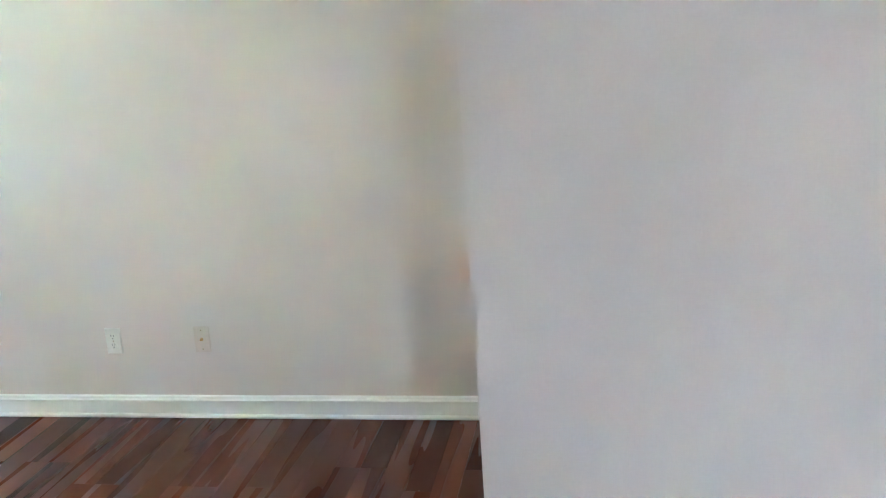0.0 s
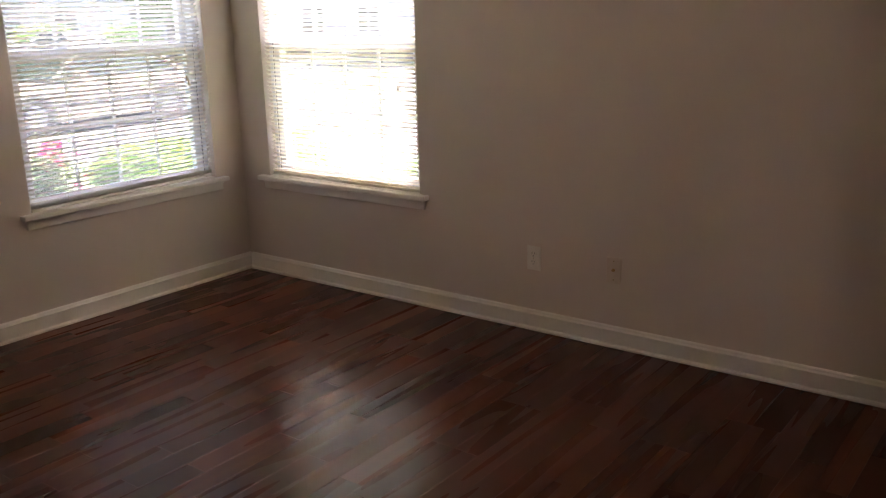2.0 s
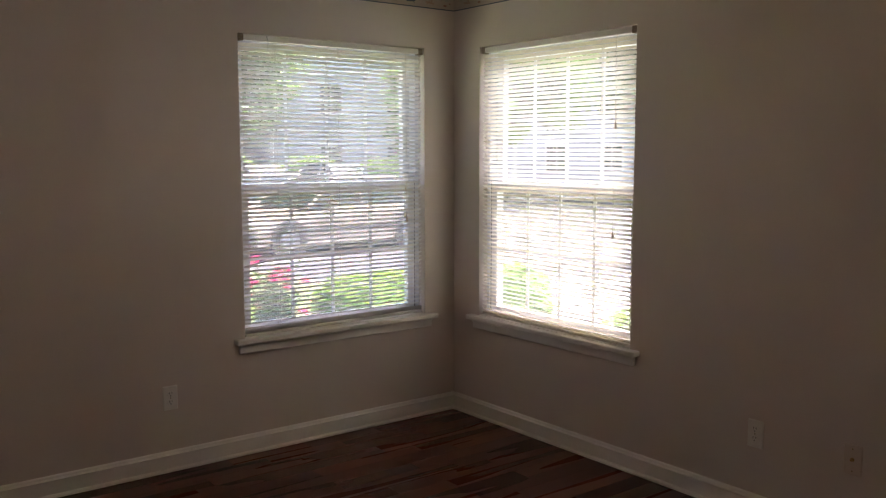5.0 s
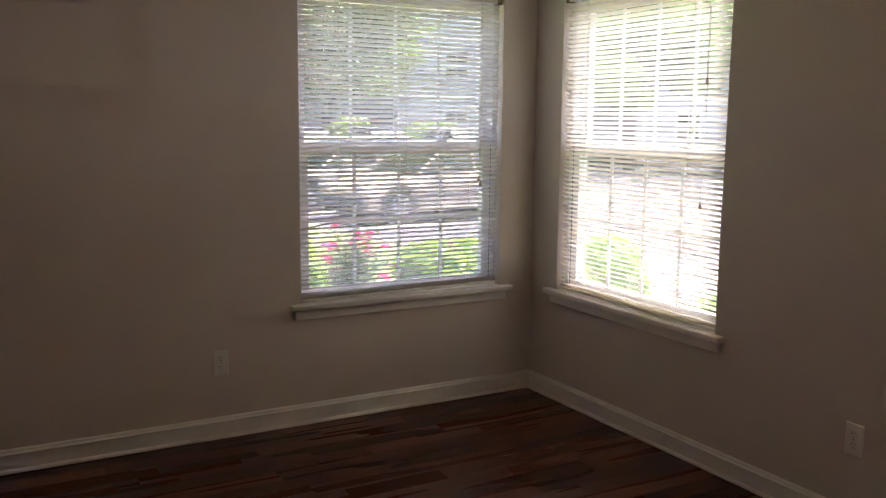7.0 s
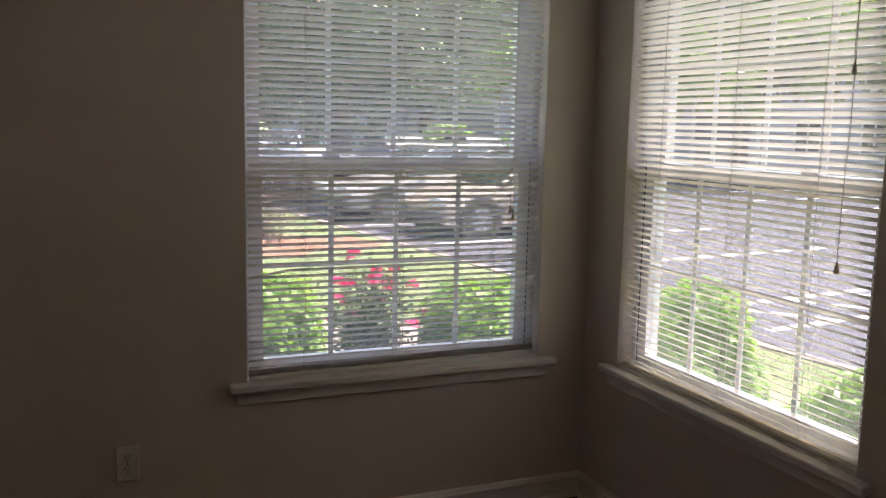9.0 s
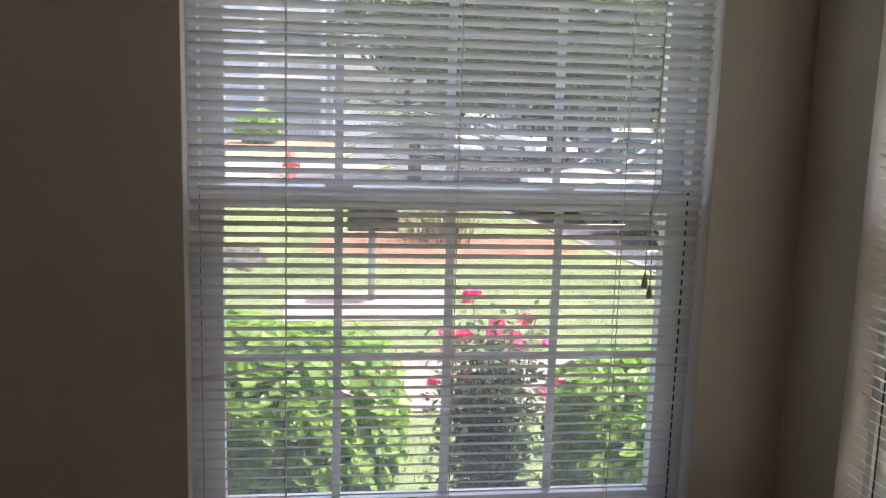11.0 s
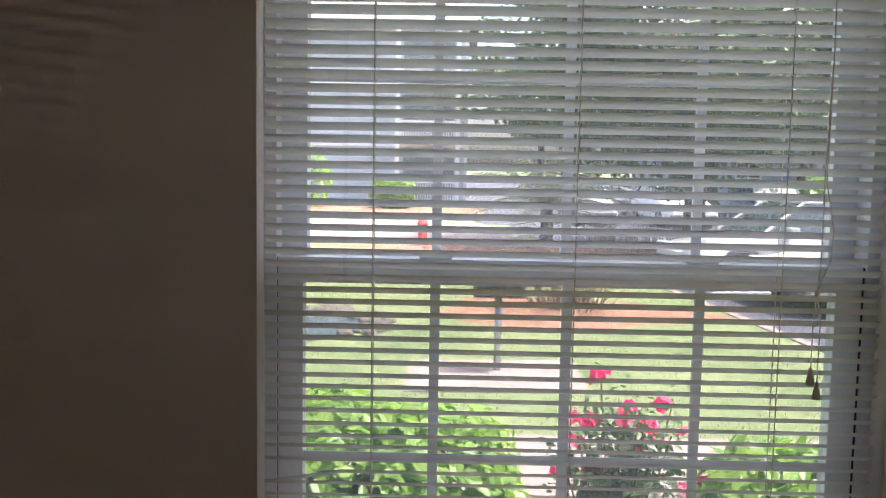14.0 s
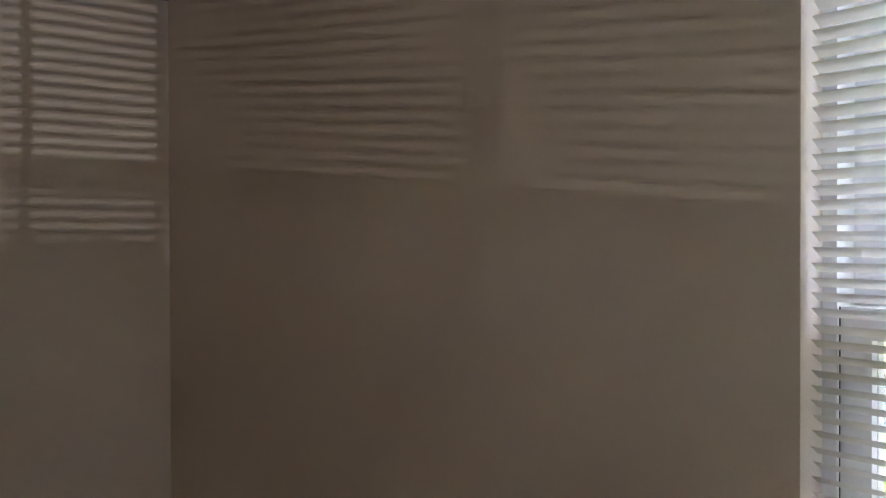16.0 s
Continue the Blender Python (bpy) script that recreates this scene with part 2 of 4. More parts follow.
# ---- mesh helpers ----
def box(bm, x0, x1, y0, y1, z0, z1):
    v = [bm.verts.new(c) for c in ((x0, y0, z0), (x1, y0, z0), (x1, y1, z0), (x0, y1, z0), (x0, y0, z1), (x1, y0, z1), (x1, y1, z1), (x0, y1, z1))]
    for q in ((0, 3, 2, 1), (4, 5, 6, 7), (0, 1, 5, 4), (1, 2, 6, 5), (2, 3, 7, 6), (3, 0, 4, 7)):
        bm.faces.new([v[i] for i in q])


def boxes(*items):
    bm = bmesh.new()
    for it in items:
        box(bm, *it)
    return bm


def soft_box(x0, x1, y0, y1, z0, z1, r=0.004, seg=2):
    bm = boxes((x0, x1, y0, y1, z0, z1))
    bmesh.ops.bevel(bm, geom=bm.edges[:], offset=r, segments=seg, affect="EDGES", profile=0.5)
    return bm


def lathe(profile, seg=20, base=(0, 0, 0)):
    """A turned form from (radius, height) pairs."""
    bm = bmesh.new()
    rings = []
    for r, z in profile:
        rings.append([bm.verts.new((base[0] + r * math.cos(2 * math.pi * i / seg), base[1] + r * math.sin(2 * math.pi * i / seg), base[2] + z)) for i in range(seg)])
    for a, b in zip(rings, rings[1:]):
        for i in range(seg):
            bm.faces.new((a[i], a[(i + 1) % seg], b[(i + 1) % seg], b[i]))
    for ring, flip in ((rings[0], True), (rings[-1], False)):
        if profile[0 if flip else -1][0] > 1e-4:
            bm.faces.new(ring[::-1] if flip else ring)
    return bm


def tube(bm, pts, r0, r1=None, seg=6):
    """A tapered rod through points."""
    r1 = r0 if r1 is None else r1
    pts = [Vector(p) for p in pts]
    rings = []
    for i, p in enumerate(pts):
        d = (pts[min(i + 1, len(pts) - 1)] - pts[max(i - 1, 0)]).normalized()
        a = d.orthogonal().normalized() if abs(d.z) < 0.9 else Vector((1, 0, 0)).cross(d).normalized()
        b = d.cross(a)
        r = r0 + (r1 - r0) * i / max(1, len(pts) - 1)
        rings.append([bm.verts.new(p + a * r * math.cos(2 * math.pi * k / seg) + b * r * math.sin(2 * math.pi * k / seg)) for k in range(seg)])
    for a, b in zip(rings, rings[1:]):
        for i in range(seg):
            bm.faces.new((a[i], a[(i + 1) % seg], b[(i + 1) % seg], b[i]))
    bm.faces.new(rings[0][::-1])
    bm.faces.new(rings[-1])
    return bm


def mesh_of(name, bm, material, smooth=False):
    me = bpy.data.meshes.new(name)
    bmesh.ops.recalc_face_normals(bm, faces=bm.faces[:])
    bm.to_mesh(me)
    bm.free()
    me.materials.append(material)
    if smooth:
        me.polygons.foreach_set("use_smooth", [True] * len(me.polygons))
    return me


def thing(name, label, category, m=None, group="", kind=""):
    ob = new(name)
    ob.empty_display_size = 0.05
    ob.matrix_basis = m or Matrix()
    return tagged(ob, label, category, group, kind)


def part(name, bm, material, parent, label="", smooth=False, m=None):
    ob = new(name, mesh_of(name, bm, material, smooth))
    ob.parent = parent
    if m is not None:
        ob.matrix_basis = m
    return tagged(ob, label) if label else ob


def piece(name, me, parent, m):
    ob = new(name, me)
    ob.parent = parent
    ob.matrix_basis = m
    return ob


def solid(name, bm, material, label, category, kind="", smooth=False, m=None, group=""):
    ob = new(name, mesh_of(name, bm, material, smooth))
    if m is not None:
        ob.matrix_basis = m
    return tagged(ob, label, category, group, kind)


def scatter(name, centres, normals, sizes, material, parent=None, seed=1, aspect=0.55, fold=0.25, pts=4):
    """One mesh of many small leaves, each a folded lozenge about its centre."""
    rng = np.random.default_rng(seed)
    n = len(centres)
    nrm = normals + rng.normal(0, 0.45, (n, 3))
    nrm /= np.linalg.norm(nrm, axis=1)[:, None] + 1e-9
    ref = rng.normal(0, 1, (n, 3))
    u = np.cross(nrm, ref)
    u /= np.linalg.norm(u, axis=1)[:, None] + 1e-9
    w = np.cross(nrm, u)
    s = sizes[:, None]
    tip, tail = centres + u * s * 0.5, centres - u * s * 0.5
    side, lift, k = w * s * 0.5 * aspect, nrm * s * fold * 0.5, np.arange(n)
    if pts == 4:
        ring = [tail, centres + side + lift, tip, centres - side + lift]
        tris = ((0, 2, 1), (0, 3, 2))
    else:
        low, high = centres - u * s * 0.20 + lift, centres + u * s * 0.22 + lift
        ring = [tail, low + side * 0.85, high + side, tip, high - side, low - side * 0.85]
        tris = ((0, 3, 1), (1, 3, 2), (0, 5, 3), (5, 4, 3))
    verts = np.stack(ring, 1).reshape(-1, 3)
    faces = np.concatenate([np.stack([k * pts + c for c in t], 1) for t in tris])
    me = bpy.data.meshes.new(name)
    me.from_pydata(verts.tolist(), [], faces.tolist())
    me.materials.append(material)
    ob = new(name, me)
    ob.parent = parent
    return ob


# ---- shell of the room ----
NORTH = Matrix()
EAST = Matrix(((0, 1, 0, 0), (1, 0, 0, 0), (0, 0, 1, 0), (0, 0, 0, 1)))   # swaps x and y: the same window turned round the corner
LOW, TOP = LAWN - 0.3, CEIL + 0.25
a, b = WIN_N
bm = boxes((-4.9, a, 0, OUT, LOW, TOP), (a, b, 0, OUT, LOW, SILL - 0.025), (a, b, 0, OUT, HEAD, TOP), (b, OUT, 0, OUT, LOW, TOP))
wall_north = solid("wall_north", bm, WALL, "off-white painted wall with a window near the corner", "wall", "structure")
a, b = WIN_E
bm = boxes((0, OUT, -5.6, a, LOW, TOP), (0, OUT, a, b, LOW, SILL - 0.025), (0, OUT, a, b, HEAD, TOP), (0, OUT, b, 0, LOW, TOP))
wall_east = solid("wall_east", bm, WALL, "off-white painted wall with a bright window", "wall", "structure")
wall_west = solid("wall_west", boxes((WX - 0.12, WX, -3.3, 0, -0.1, CEIL + 0.1)), WALL, "off-white painted wall catching stripes of reflected light", "wall", "structure")
wall_south = solid("wall_south", boxes((EX + 0.12, 0, SY - 0.12, SY, -0.1, CEIL + 0.1)), WALL, "off-white painted wall beside the entry", "wall", "structure")
bm = boxes((EX, EX + 0.12, -5.4, SY, -0.1, CEIL + 0.1))
bmesh.ops.bevel(bm, geom=[e for e in bm.edges if abs(e.verts[0].co.z - e.verts[1].co.z) > 1], offset=0.006, segments=2, affect="EDGES")
wall_entry = solid("wall_entry", bm, WALL, "off-white wall of the entry ending in a corner", "wall", "structure")
# 0.17 m slit added behind the view; daylight through it brightens the entry
solid("wall_hall_west", boxes((-4.75, -4.63, -5.4, -4.64, -0.1, CEIL + 0.1), (-4.75, -4.63, -4.64, -4.47, 2.05, CEIL + 0.1), (-4.75, -4.63, -4.47, -3.18, -0.1, CEIL + 0.1)), WALL, "off-white painted hall wall with an added slit to let daylight in", "wall", "structure")
solid("wall_hall_south", boxes((-4.63, EX, -5.52, -5.4, -0.1, CEIL + 0.1)), WALL, "off-white painted hall wall", "wall", "structure")
solid("wall_hall_north", boxes((-4.63, WX - 0.12, -3.3, -3.18, -0.1, CEIL + 0.1)), WALL, "off-white painted hall wall", "wall", "structure")
solid("ceiling", boxes((-4.75, 0, -5.52, 0, CEIL, CEIL + 0.1)), CEILING, "white popcorn-textured ceiling", "ceiling", "structure")
floor = solid("floor", boxes((-4.75, 0, -5.52, 0, -0.14, -0.006)), DARK, "dark reddish-brown laminate floor of narrow strips", "floor", "structure")
# out of view; run out to 0.98 east to keep sun off that window
solid("roof_shade_slab", boxes((-5.2, 0.98, -6.0, 0.6, CEIL + 0.25, CEIL + 0.4)), OUTSIDE, "plain eaves over the outer walls, added unseen to shade the east window", "roof", "structure")


def baseboard(name, length, m):
    """A moulded board with a quarter-round at the floor, along +x, standing off -y."""
    prof = [(0, 0.004), (-0.022, 0.004), (-0.022, 0.012), (-0.018, 0.019), (-0.014, 0.021), (-0.014, 0.078), (-0.017, 0.083), (-0.011, 0.090), (-0.009, 0.097), (-0.004, 0.102), (0, 0.102)]
    bm = bmesh.new()
    a = [bm.verts.new((0, y, z)) for y, z in prof]
    b = [bm.verts.new((length, y, z)) for y, z in prof]
    for i in range(len(prof) - 1):
        bm.faces.new((a[i], b[i], b[i + 1], a[i + 1]))
    bm.faces.new(a)
    bm.faces.new(b[::-1])
    solid(name, bm, TRIM, "white painted moulded baseboard along the wall", "baseboard", "structure", m=m)


baseboard("baseboard_north", -WX, pose(WX, 0, 0))
baseboard("baseboard_east", -SY - 0.022, pose(0, -0.022, 0, 0, 0, -90))
baseboard("baseboard_west", 3.25, pose(WX, -3.28, 0, 0, 0, 90))
baseboard("baseboard_south", -EX - 0.15, pose(-0.03, SY, 0, 0, 0, 180))


# ---- windows ----
def window(name, label, flip, span):
    """A single-hung window with muntins, seen from inside: local x from the corner is negative, y outwards."""
    w = thing(name, label, "window", flip, kind="structure")
    a, b = span
    s, h = SILL, HEAD

    def frame_of(x0, x1, z0, z1, y0, y1, t, bt=None):
        bt = bt or t
        return boxes((x0, x0 + t, y0, y1, z0, z1), (x1 - t, x1, y0, y1, z0, z1), (x0 + t, x1 - t, y0, y1, z0, z0 + bt), (x0 + t, x1 - t, y0, y1, z1 - t, z1))

    part("window_frame", frame_of(a, b, s, h, 0.060, OUT - 0.01, 0.022), VINYL, w)
    mid = 1.290
    for nm, z0, z1, y0, bt in (("lower_sash", s + 0.022, mid + 0.040, 0.070, 0.030), ("upper_sash", mid, h - 0.022, 0.112, 0.040)):
        x0, x1 = a + 0.022, b - 0.024
        sash = part(nm, frame_of(x0, x1, z0, z1, y0, y0 + 0.036, 0.046, bt), VINYL, w)
        gx0, gx1, gz0, gz1 = x0 + 0.046, x1 - 0.046, z0 + bt, z1 - 0.046
        step = (gx1 - gx0) / 4
        g = boxes((gx0, gx1, y0 + 0.016, y0 + 0.020, gz0, gz1))
        pane = part("pane", g, GLASS, sash)
        pane.visible_shadow = False
        for i in range(1, 4):
            part("muntin", boxes((gx0 + i * step - 0.009, gx0 + i * step + 0.009, y0 + 0.008, y0 + 0.015, gz0, gz1)), VINYL, sash)
        zc = (gz0 + gz1) / 2
        part("muntin", boxes((gx0, gx1, y0 + 0.006, y0 + 0.0075, zc - 0.009, zc + 0.009)), VINYL, sash)
        if nm == "lower_sash":
            for i in (1, 3):
                lx = gx0 + i * step
                part("sash_lock", soft_box(lx - 0.03, lx + 0.03, y0 - 0.003, y0 + 0.03, z1 + 0.0005, z1 + 0.012, 0.003), VINYL, sash)
            part("gasket", boxes((x0 - 0.002, x0 + 0.001, y0 - 0.003, y0 - 0.001, z0, z1), (x1 - 0.001, x1 + 0.002, y0 - 0.003, y0 - 0.001, z0, z1)), DARK, sash, "black weather strip")
    part("insect_screen", boxes((a + 0.024, b - 0.024, OUT - 0.016, OUT - 0.0155, s + 0.024, mid + 0.01)), SCREEN, w, "charcoal insect screen")
    stool = soft_box(a - 0.060, b + 0.060, -0.048, 0.0, s - 0.026, s, 0.006)
    box(stool, a, b, 0.0, 0.062, s - 0.024, s)
    part("window_sill", stool, TRIM, w)
    ap = soft_box(a - 0.035, b + 0.035, -0.016, -0.0005, s - 0.075, s - 0.026, 0.004)
    box(ap, a - 0.035, b + 0.035, -0.022, -0.016, s - 0.040, s - 0.026)
    part("apron", ap, TRIM, w)
    return w


def mini_blind(label, flip, span, cord_x, wand_x, cords, broken, tilt, vinyl):
    """A lowered one-inch mini blind inside the window's opening."""
    t = thing("mini_blind", label, "blind", flip, "mini blinds")
    a, b = span[0] + 0.010, span[1] - 0.014
    top = HEAD - 0.006
    part("headrail", boxes((a, b, 0.008, 0.034, top - 0.026, top - 0.024), (a, b, 0.006, 0.008, top - 0.026, top), (a, b, 0.034, 0.036, top - 0.026, top)), TRIM, t)
    for x in (a - 0.005, b - 0.022):
        part("bracket", soft_box(x, x + 0.027, 0.003, 0.038, top - 0.030, top + 0.004, 0.002), BRACKET, t, "tarnished metal bracket")
    ang = radians(tilt)
    prof = [(-0.0125, 0.0), (-0.006, 0.0014), (0.0, 0.0019), (0.006, 0.0014), (0.0125, 0.0)]
    def slat_mesh(droop):
        bm = bmesh.new()
        rows = []
        for x in (a, a + 0.14, b - 0.14, b):
            d = droop if x == (b if droop > 0 else a) else 0.0
            rows.append([bm.verts.new((x, 0.021 + p * math.cos(ang) - q * math.sin(ang), q * math.cos(ang) - p * math.sin(ang) - abs(d))) for p, q in prof])
        for r, s in zip(rows, rows[1:]):
            for i in range(4):
                bm.faces.new((r[i], r[i + 1], s[i + 1], s[i]))
        me = mesh_of("slat", bm, vinyl, True)
        return me
    straight, bent = slat_mesh(0.0), slat_mesh(-0.022)
    pitch = 0.0218
    z, i = top - 0.045, 0
    rng = random.Random(4)
    bottom = SILL + 0.040
    while z > bottom:
        m = Matrix.Translation((rng.uniform(-0.0015, 0.0015), 0, z)) @ Matrix.Rotation(rng.uniform(-0.0012, 0.0012), 4, "Y")
        piece("slat", bent if i in broken else straight, t, m)
        z -= pitch
        i += 1
    lean = Matrix.Translation((b, 0, SILL)) @ Matrix.Rotation(-0.010 if broken else -0.002, 4, "Y") @ Matrix.Translation((-b, 0, -SILL))
    rail = soft_box(a, b, 0.011, 0.031, SILL + (0.008 if broken else 0.004), SILL + (0.024 if broken else 0.018), 0.004)
    part("bottom_rail", rail, TRIM, t, m=lean)
    for k in range(5 if broken else 3):
        piece("slat", straight, t, lean @ Matrix.Translation((0, 0.001 * k - 0.001, SILL + (0.028 if broken else 0.0215) + 0.0030 * k)))
    for x in cords:
        bm = bmesh.new()
        for dy in (0.0075, 0.0345):
            tube(bm, [(x, dy, SILL + 0.02), (x, dy, top - 0.03)], 0.0011, seg=4)
        part("ladder_cord", bm, CORD, t)
    lc = thing("lift_cord", "", "", None)
    lc.parent = t
    tied = cord_x > -1.0
    ends = ((cord_x - 0.006, 1.163), (cord_x + 0.006, 1.138)) if tied else ((cord_x, 1.622), (cord_x + 0.004, 1.118))
    for cx, cz in ends:
        bm = bmesh.new()
        y = -0.004
        if tied:
            bow = 0.020 if cx > cord_x else 0.002
            pts = [(cord_x, y, top - 0.02), (cord_x + 0.004, y, 1.70), (cord_x + 0.2 * bow, y, 1.48), (cord_x + bow, y, 1.40), (cord_x + 0.9 * bow, y, 1.35), (cord_x - 0.002, y, 1.295), (cx, y, 1.24), (cx, y, cz)]
        else:
            pts = [(cord_x + 0.004 * math.sin(9 * u), y, top - 0.02 + (cz - top + 0.02) * u) for u in (0, 0.2, 0.4, 0.6, 0.75, 0.9)] + [(cx, y, cz)]
        tube(bm, pts, 0.0012, seg=5)
        part("cord", bm, CORD, lc)
        part("tassel", lathe([(0.0025, 0), (0.0035, -0.004), (0.0075, -0.026), (0.007, -0.030), (0.001, -0.031)], 10, (cx, y, cz)), TASSEL, lc, "tan plastic tassel", True)
    if tied:
        part("cord_bead", lathe([(0.001, 0.006), (0.0045, 0.004), (0.0045, -0.004), (0.001, -0.006)], 8, (cord_x - 0.002, -0.004, 1.292)), TASSEL, lc, "tan plastic bead", True)
    if wand_x is not None:
        wand = part("tilt_wand", tube(bmesh.new(), [(wand_x, -0.002, 1.30), (wand_x, -0.002, top - 0.02)], 0.0035, seg=6), ACRYLIC, t, "clear plastic wand")
        part("hook", tube(bmesh.new(), [(wand_x, -0.002, top - 0.02), (wand_x, 0.006, top - 0.002)], 0.0012, seg=5), DARK, wand)
    return t


window("window_1", "white vinyl single-hung window with muntin grid and sill", NORTH, WIN_N)
window("window_2", "white vinyl single-hung window with a bright sill", EAST, WIN_E)
mini_blind("white vinyl mini blind, lowered, slats open, one slat bent", NORTH, WIN_N, -0.337, -1.146, (-1.10, -0.75, -0.395), (48,), 33, SLAT)
mini_blind("vinyl mini blind coloured as if lit cream, lowered, slats open", EAST, WIN_E, -1.198, None, (-1.10, -0.76, -0.41), (), 32, LIT_SLAT)


# ---- outlets and plates ----
ALMOND = surface("almond_plastic", (0.62, 0.525, 0.445), (0.66, 0.565, 0.485), scale=20, rough=0.4, bump=0.0)
def wall_plate(name, label, category, m, duplex):
    """A bevelled cover plate on a wall; local x along the wall, y out of the room, z up."""
    t = thing(name, label, category, m, "wall plates")
    bm = bmesh.new()
    outer = [(-0.035, -0.0572), (0.035, -0.0572), (0.035, 0.0572), (-0.035, 0.0572)]
    rows = [[bm.verts.new((x * k, y, z * k2)) for x, z in outer] for k, k2, y in ((1, 1, -0.0005), (1, 1, -0.003), (0.90, 0.94, -0.0062))]
    for a, b in zip(rows, rows[1:]):
        for i in range(4):
            bm.faces.new((a[i], a[(i + 1) % 4], b[(i + 1) % 4], b[i]))
    bm.faces.new(rows[-1])
    plate = part("cover_plate", bm, PLATE if duplex else ALMOND, t)
    if duplex:
        for zc in (0.0195, -0.0195):
            face = lathe([(0.0165, 0), (0.0165, 0.0018), (0.015, 0.0026)], 18)
            bmesh.ops.transform(face, matrix=pose(0, -0.0062, zc, 90) @ Matrix.Diagonal((1, 0.86, 1, 1)), verts=face.verts[:])
            f = part("receptacle", face, PLATE, t)
            part("slot", boxes((-0.0075, -0.0052, -0.0092, -0.0088, zc + 0.001, zc + 0.0095), (0.0052, 0.0072, -0.0092, -0.0088, zc + 0.002, zc + 0.0095), (-0.0022, 0.0022, -0.0092, -0.0088, zc - 0.0095, zc - 0.005)), DARK, f)
        part("screw", lathe([(0.003, 0), (0.003, 0.001)], 10), CHAIN, t, m=pose(0, -0.0062, 0, 90))
    else:
        part("coax_jack", lathe([(0.0075, 0), (0.0075, 0.002), (0.0045, 0.0025), (0.0045, 0.011), (0.0015, 0.0112)], 12), BRASS, t, "threaded brass jack", m=pose(0, -0.0062, 0.002, 90))
        for zc in (0.042, -0.042):
            part("screw", lathe([(0.003, 0), (0.003, 0.001)], 10), CHAIN, t, m=pose(0, -0.0062, zc, 90))
    return t


wall_plate("outlet", "ivory duplex outlet with cover plate below the window", "outlet", pose(-1.683, 0, 0.352), True)
wall_plate("outlet", "ivory duplex outlet with cover plate above the baseboard", "outlet", pose(0, -1.972, 0.352, 0, 0, -90), True)
wall_plate("cable_plate", "almond cable jack plate above the baseboard", "wall plate", pose(0, -2.376, 0.356, 0, 0, -90), False)


# ---- wallpaper border ----
def border_material():
    m, nt, p = mat("border_paper", 0.7)
    tc = nt.nodes.new("ShaderNodeTexCoord")
    sep = nt.nodes.new("ShaderNodeSeparateXYZ")
    nt.links.new(tc.outputs["Object"], sep.inputs[0])
    n = node(nt, "ShaderNodeTexNoise", Scale=14.0, Detail=5.0)
    mp = node(nt, "ShaderNodeMapping", Scale=(0.45, 1, 1.6))
    nt.links.new(tc.outputs["Object"], mp.inputs[0])
    nt.links.new(mp.outputs[0], n.inputs["Vector"])
    wob = nt.nodes.new("ShaderNodeMath")
    wob.operation = "MULTIPLY_ADD"
    wob.inputs[1].default_value, wob.inputs[2].default_value = 0.16, -0.08
    nt.links.new(n.outputs[0], wob.inputs[0])
    h = nt.nodes.new("ShaderNodeMath")
    h.operation = "ADD"
    nt.links.new(sep.outputs[2], h.inputs[0])
    nt.links.new(wob.outputs[0], h.inputs[1])
    rg = nt.nodes.new("ShaderNodeMapRange")
    rg.inputs[1].default_value, rg.inputs[2].default_value = 0.0, 0.172
    nt.links.new(h.outputs[0], rg.inputs[0])
    ramp = nt.nodes.new("ShaderNodeValToRGB")
    e = ramp.color_ramp.elements
    e[0].position, e[0].color = 0.0, (0.50, 0.42, 0.35, 1)
    e[1].position, e[1].color = 1.0, (0.46, 0.45, 0.44, 1)
    for pos, col in ((0.34, (0.53, 0.45, 0.36)), (0.46, (0.33, 0.40, 0.41)), (0.60, (0.38, 0.43, 0.47)), (0.72, (0.48, 0.47, 0.46))):
        k = e.new(pos)
        k.color = (*col, 1)
    nt.links.new(rg.outputs[0], ramp.inputs[0])
    nt.links.new(ramp.outputs[0], p.inputs["Base Color"])
    return m


BORDER = border_material()
PRINT_RED = surface("print_red", (0.36, 0.13, 0.14), (0.44, 0.20, 0.20), scale=30, rough=0.7)
PRINT_WHITE = surface("print_pink", (0.52, 0.40, 0.40), (0.58, 0.46, 0.45), scale=30, rough=0.7)
PRINT_RUST = surface("print_rust", (0.29, 0.14, 0.11), (0.38, 0.22, 0.16), scale=30, rough=0.7)
PRINT_TAN = surface("print_sand", (0.40, 0.27, 0.19), (0.48, 0.35, 0.25), scale=40, rough=0.7)
PRINT_BLUE = surface("print_navy", (0.06, 0.08, 0.12), (0.10, 0.12, 0.17), scale=30, rough=0.7)


def fan_shape(bm, cx, cz, w, h, a0, a1, lean, y, drop=0.0):
    """A slice of a printed umbrella."""
    c = bm.verts.new((cx + lean * 0.4 * w, y, cz - drop))
    pts = []
    for i in range(5):
        a = math.pi * (a0 + (a1 - a0) * i / 4)
        pts.append(bm.verts.new((cx - w * math.cos(a), y, cz + h * math.sin(a) + lean * w * math.cos(a) * 0.35)))
    for p, q in zip(pts, pts[1:]):
        bm.faces.new((c, p, q))


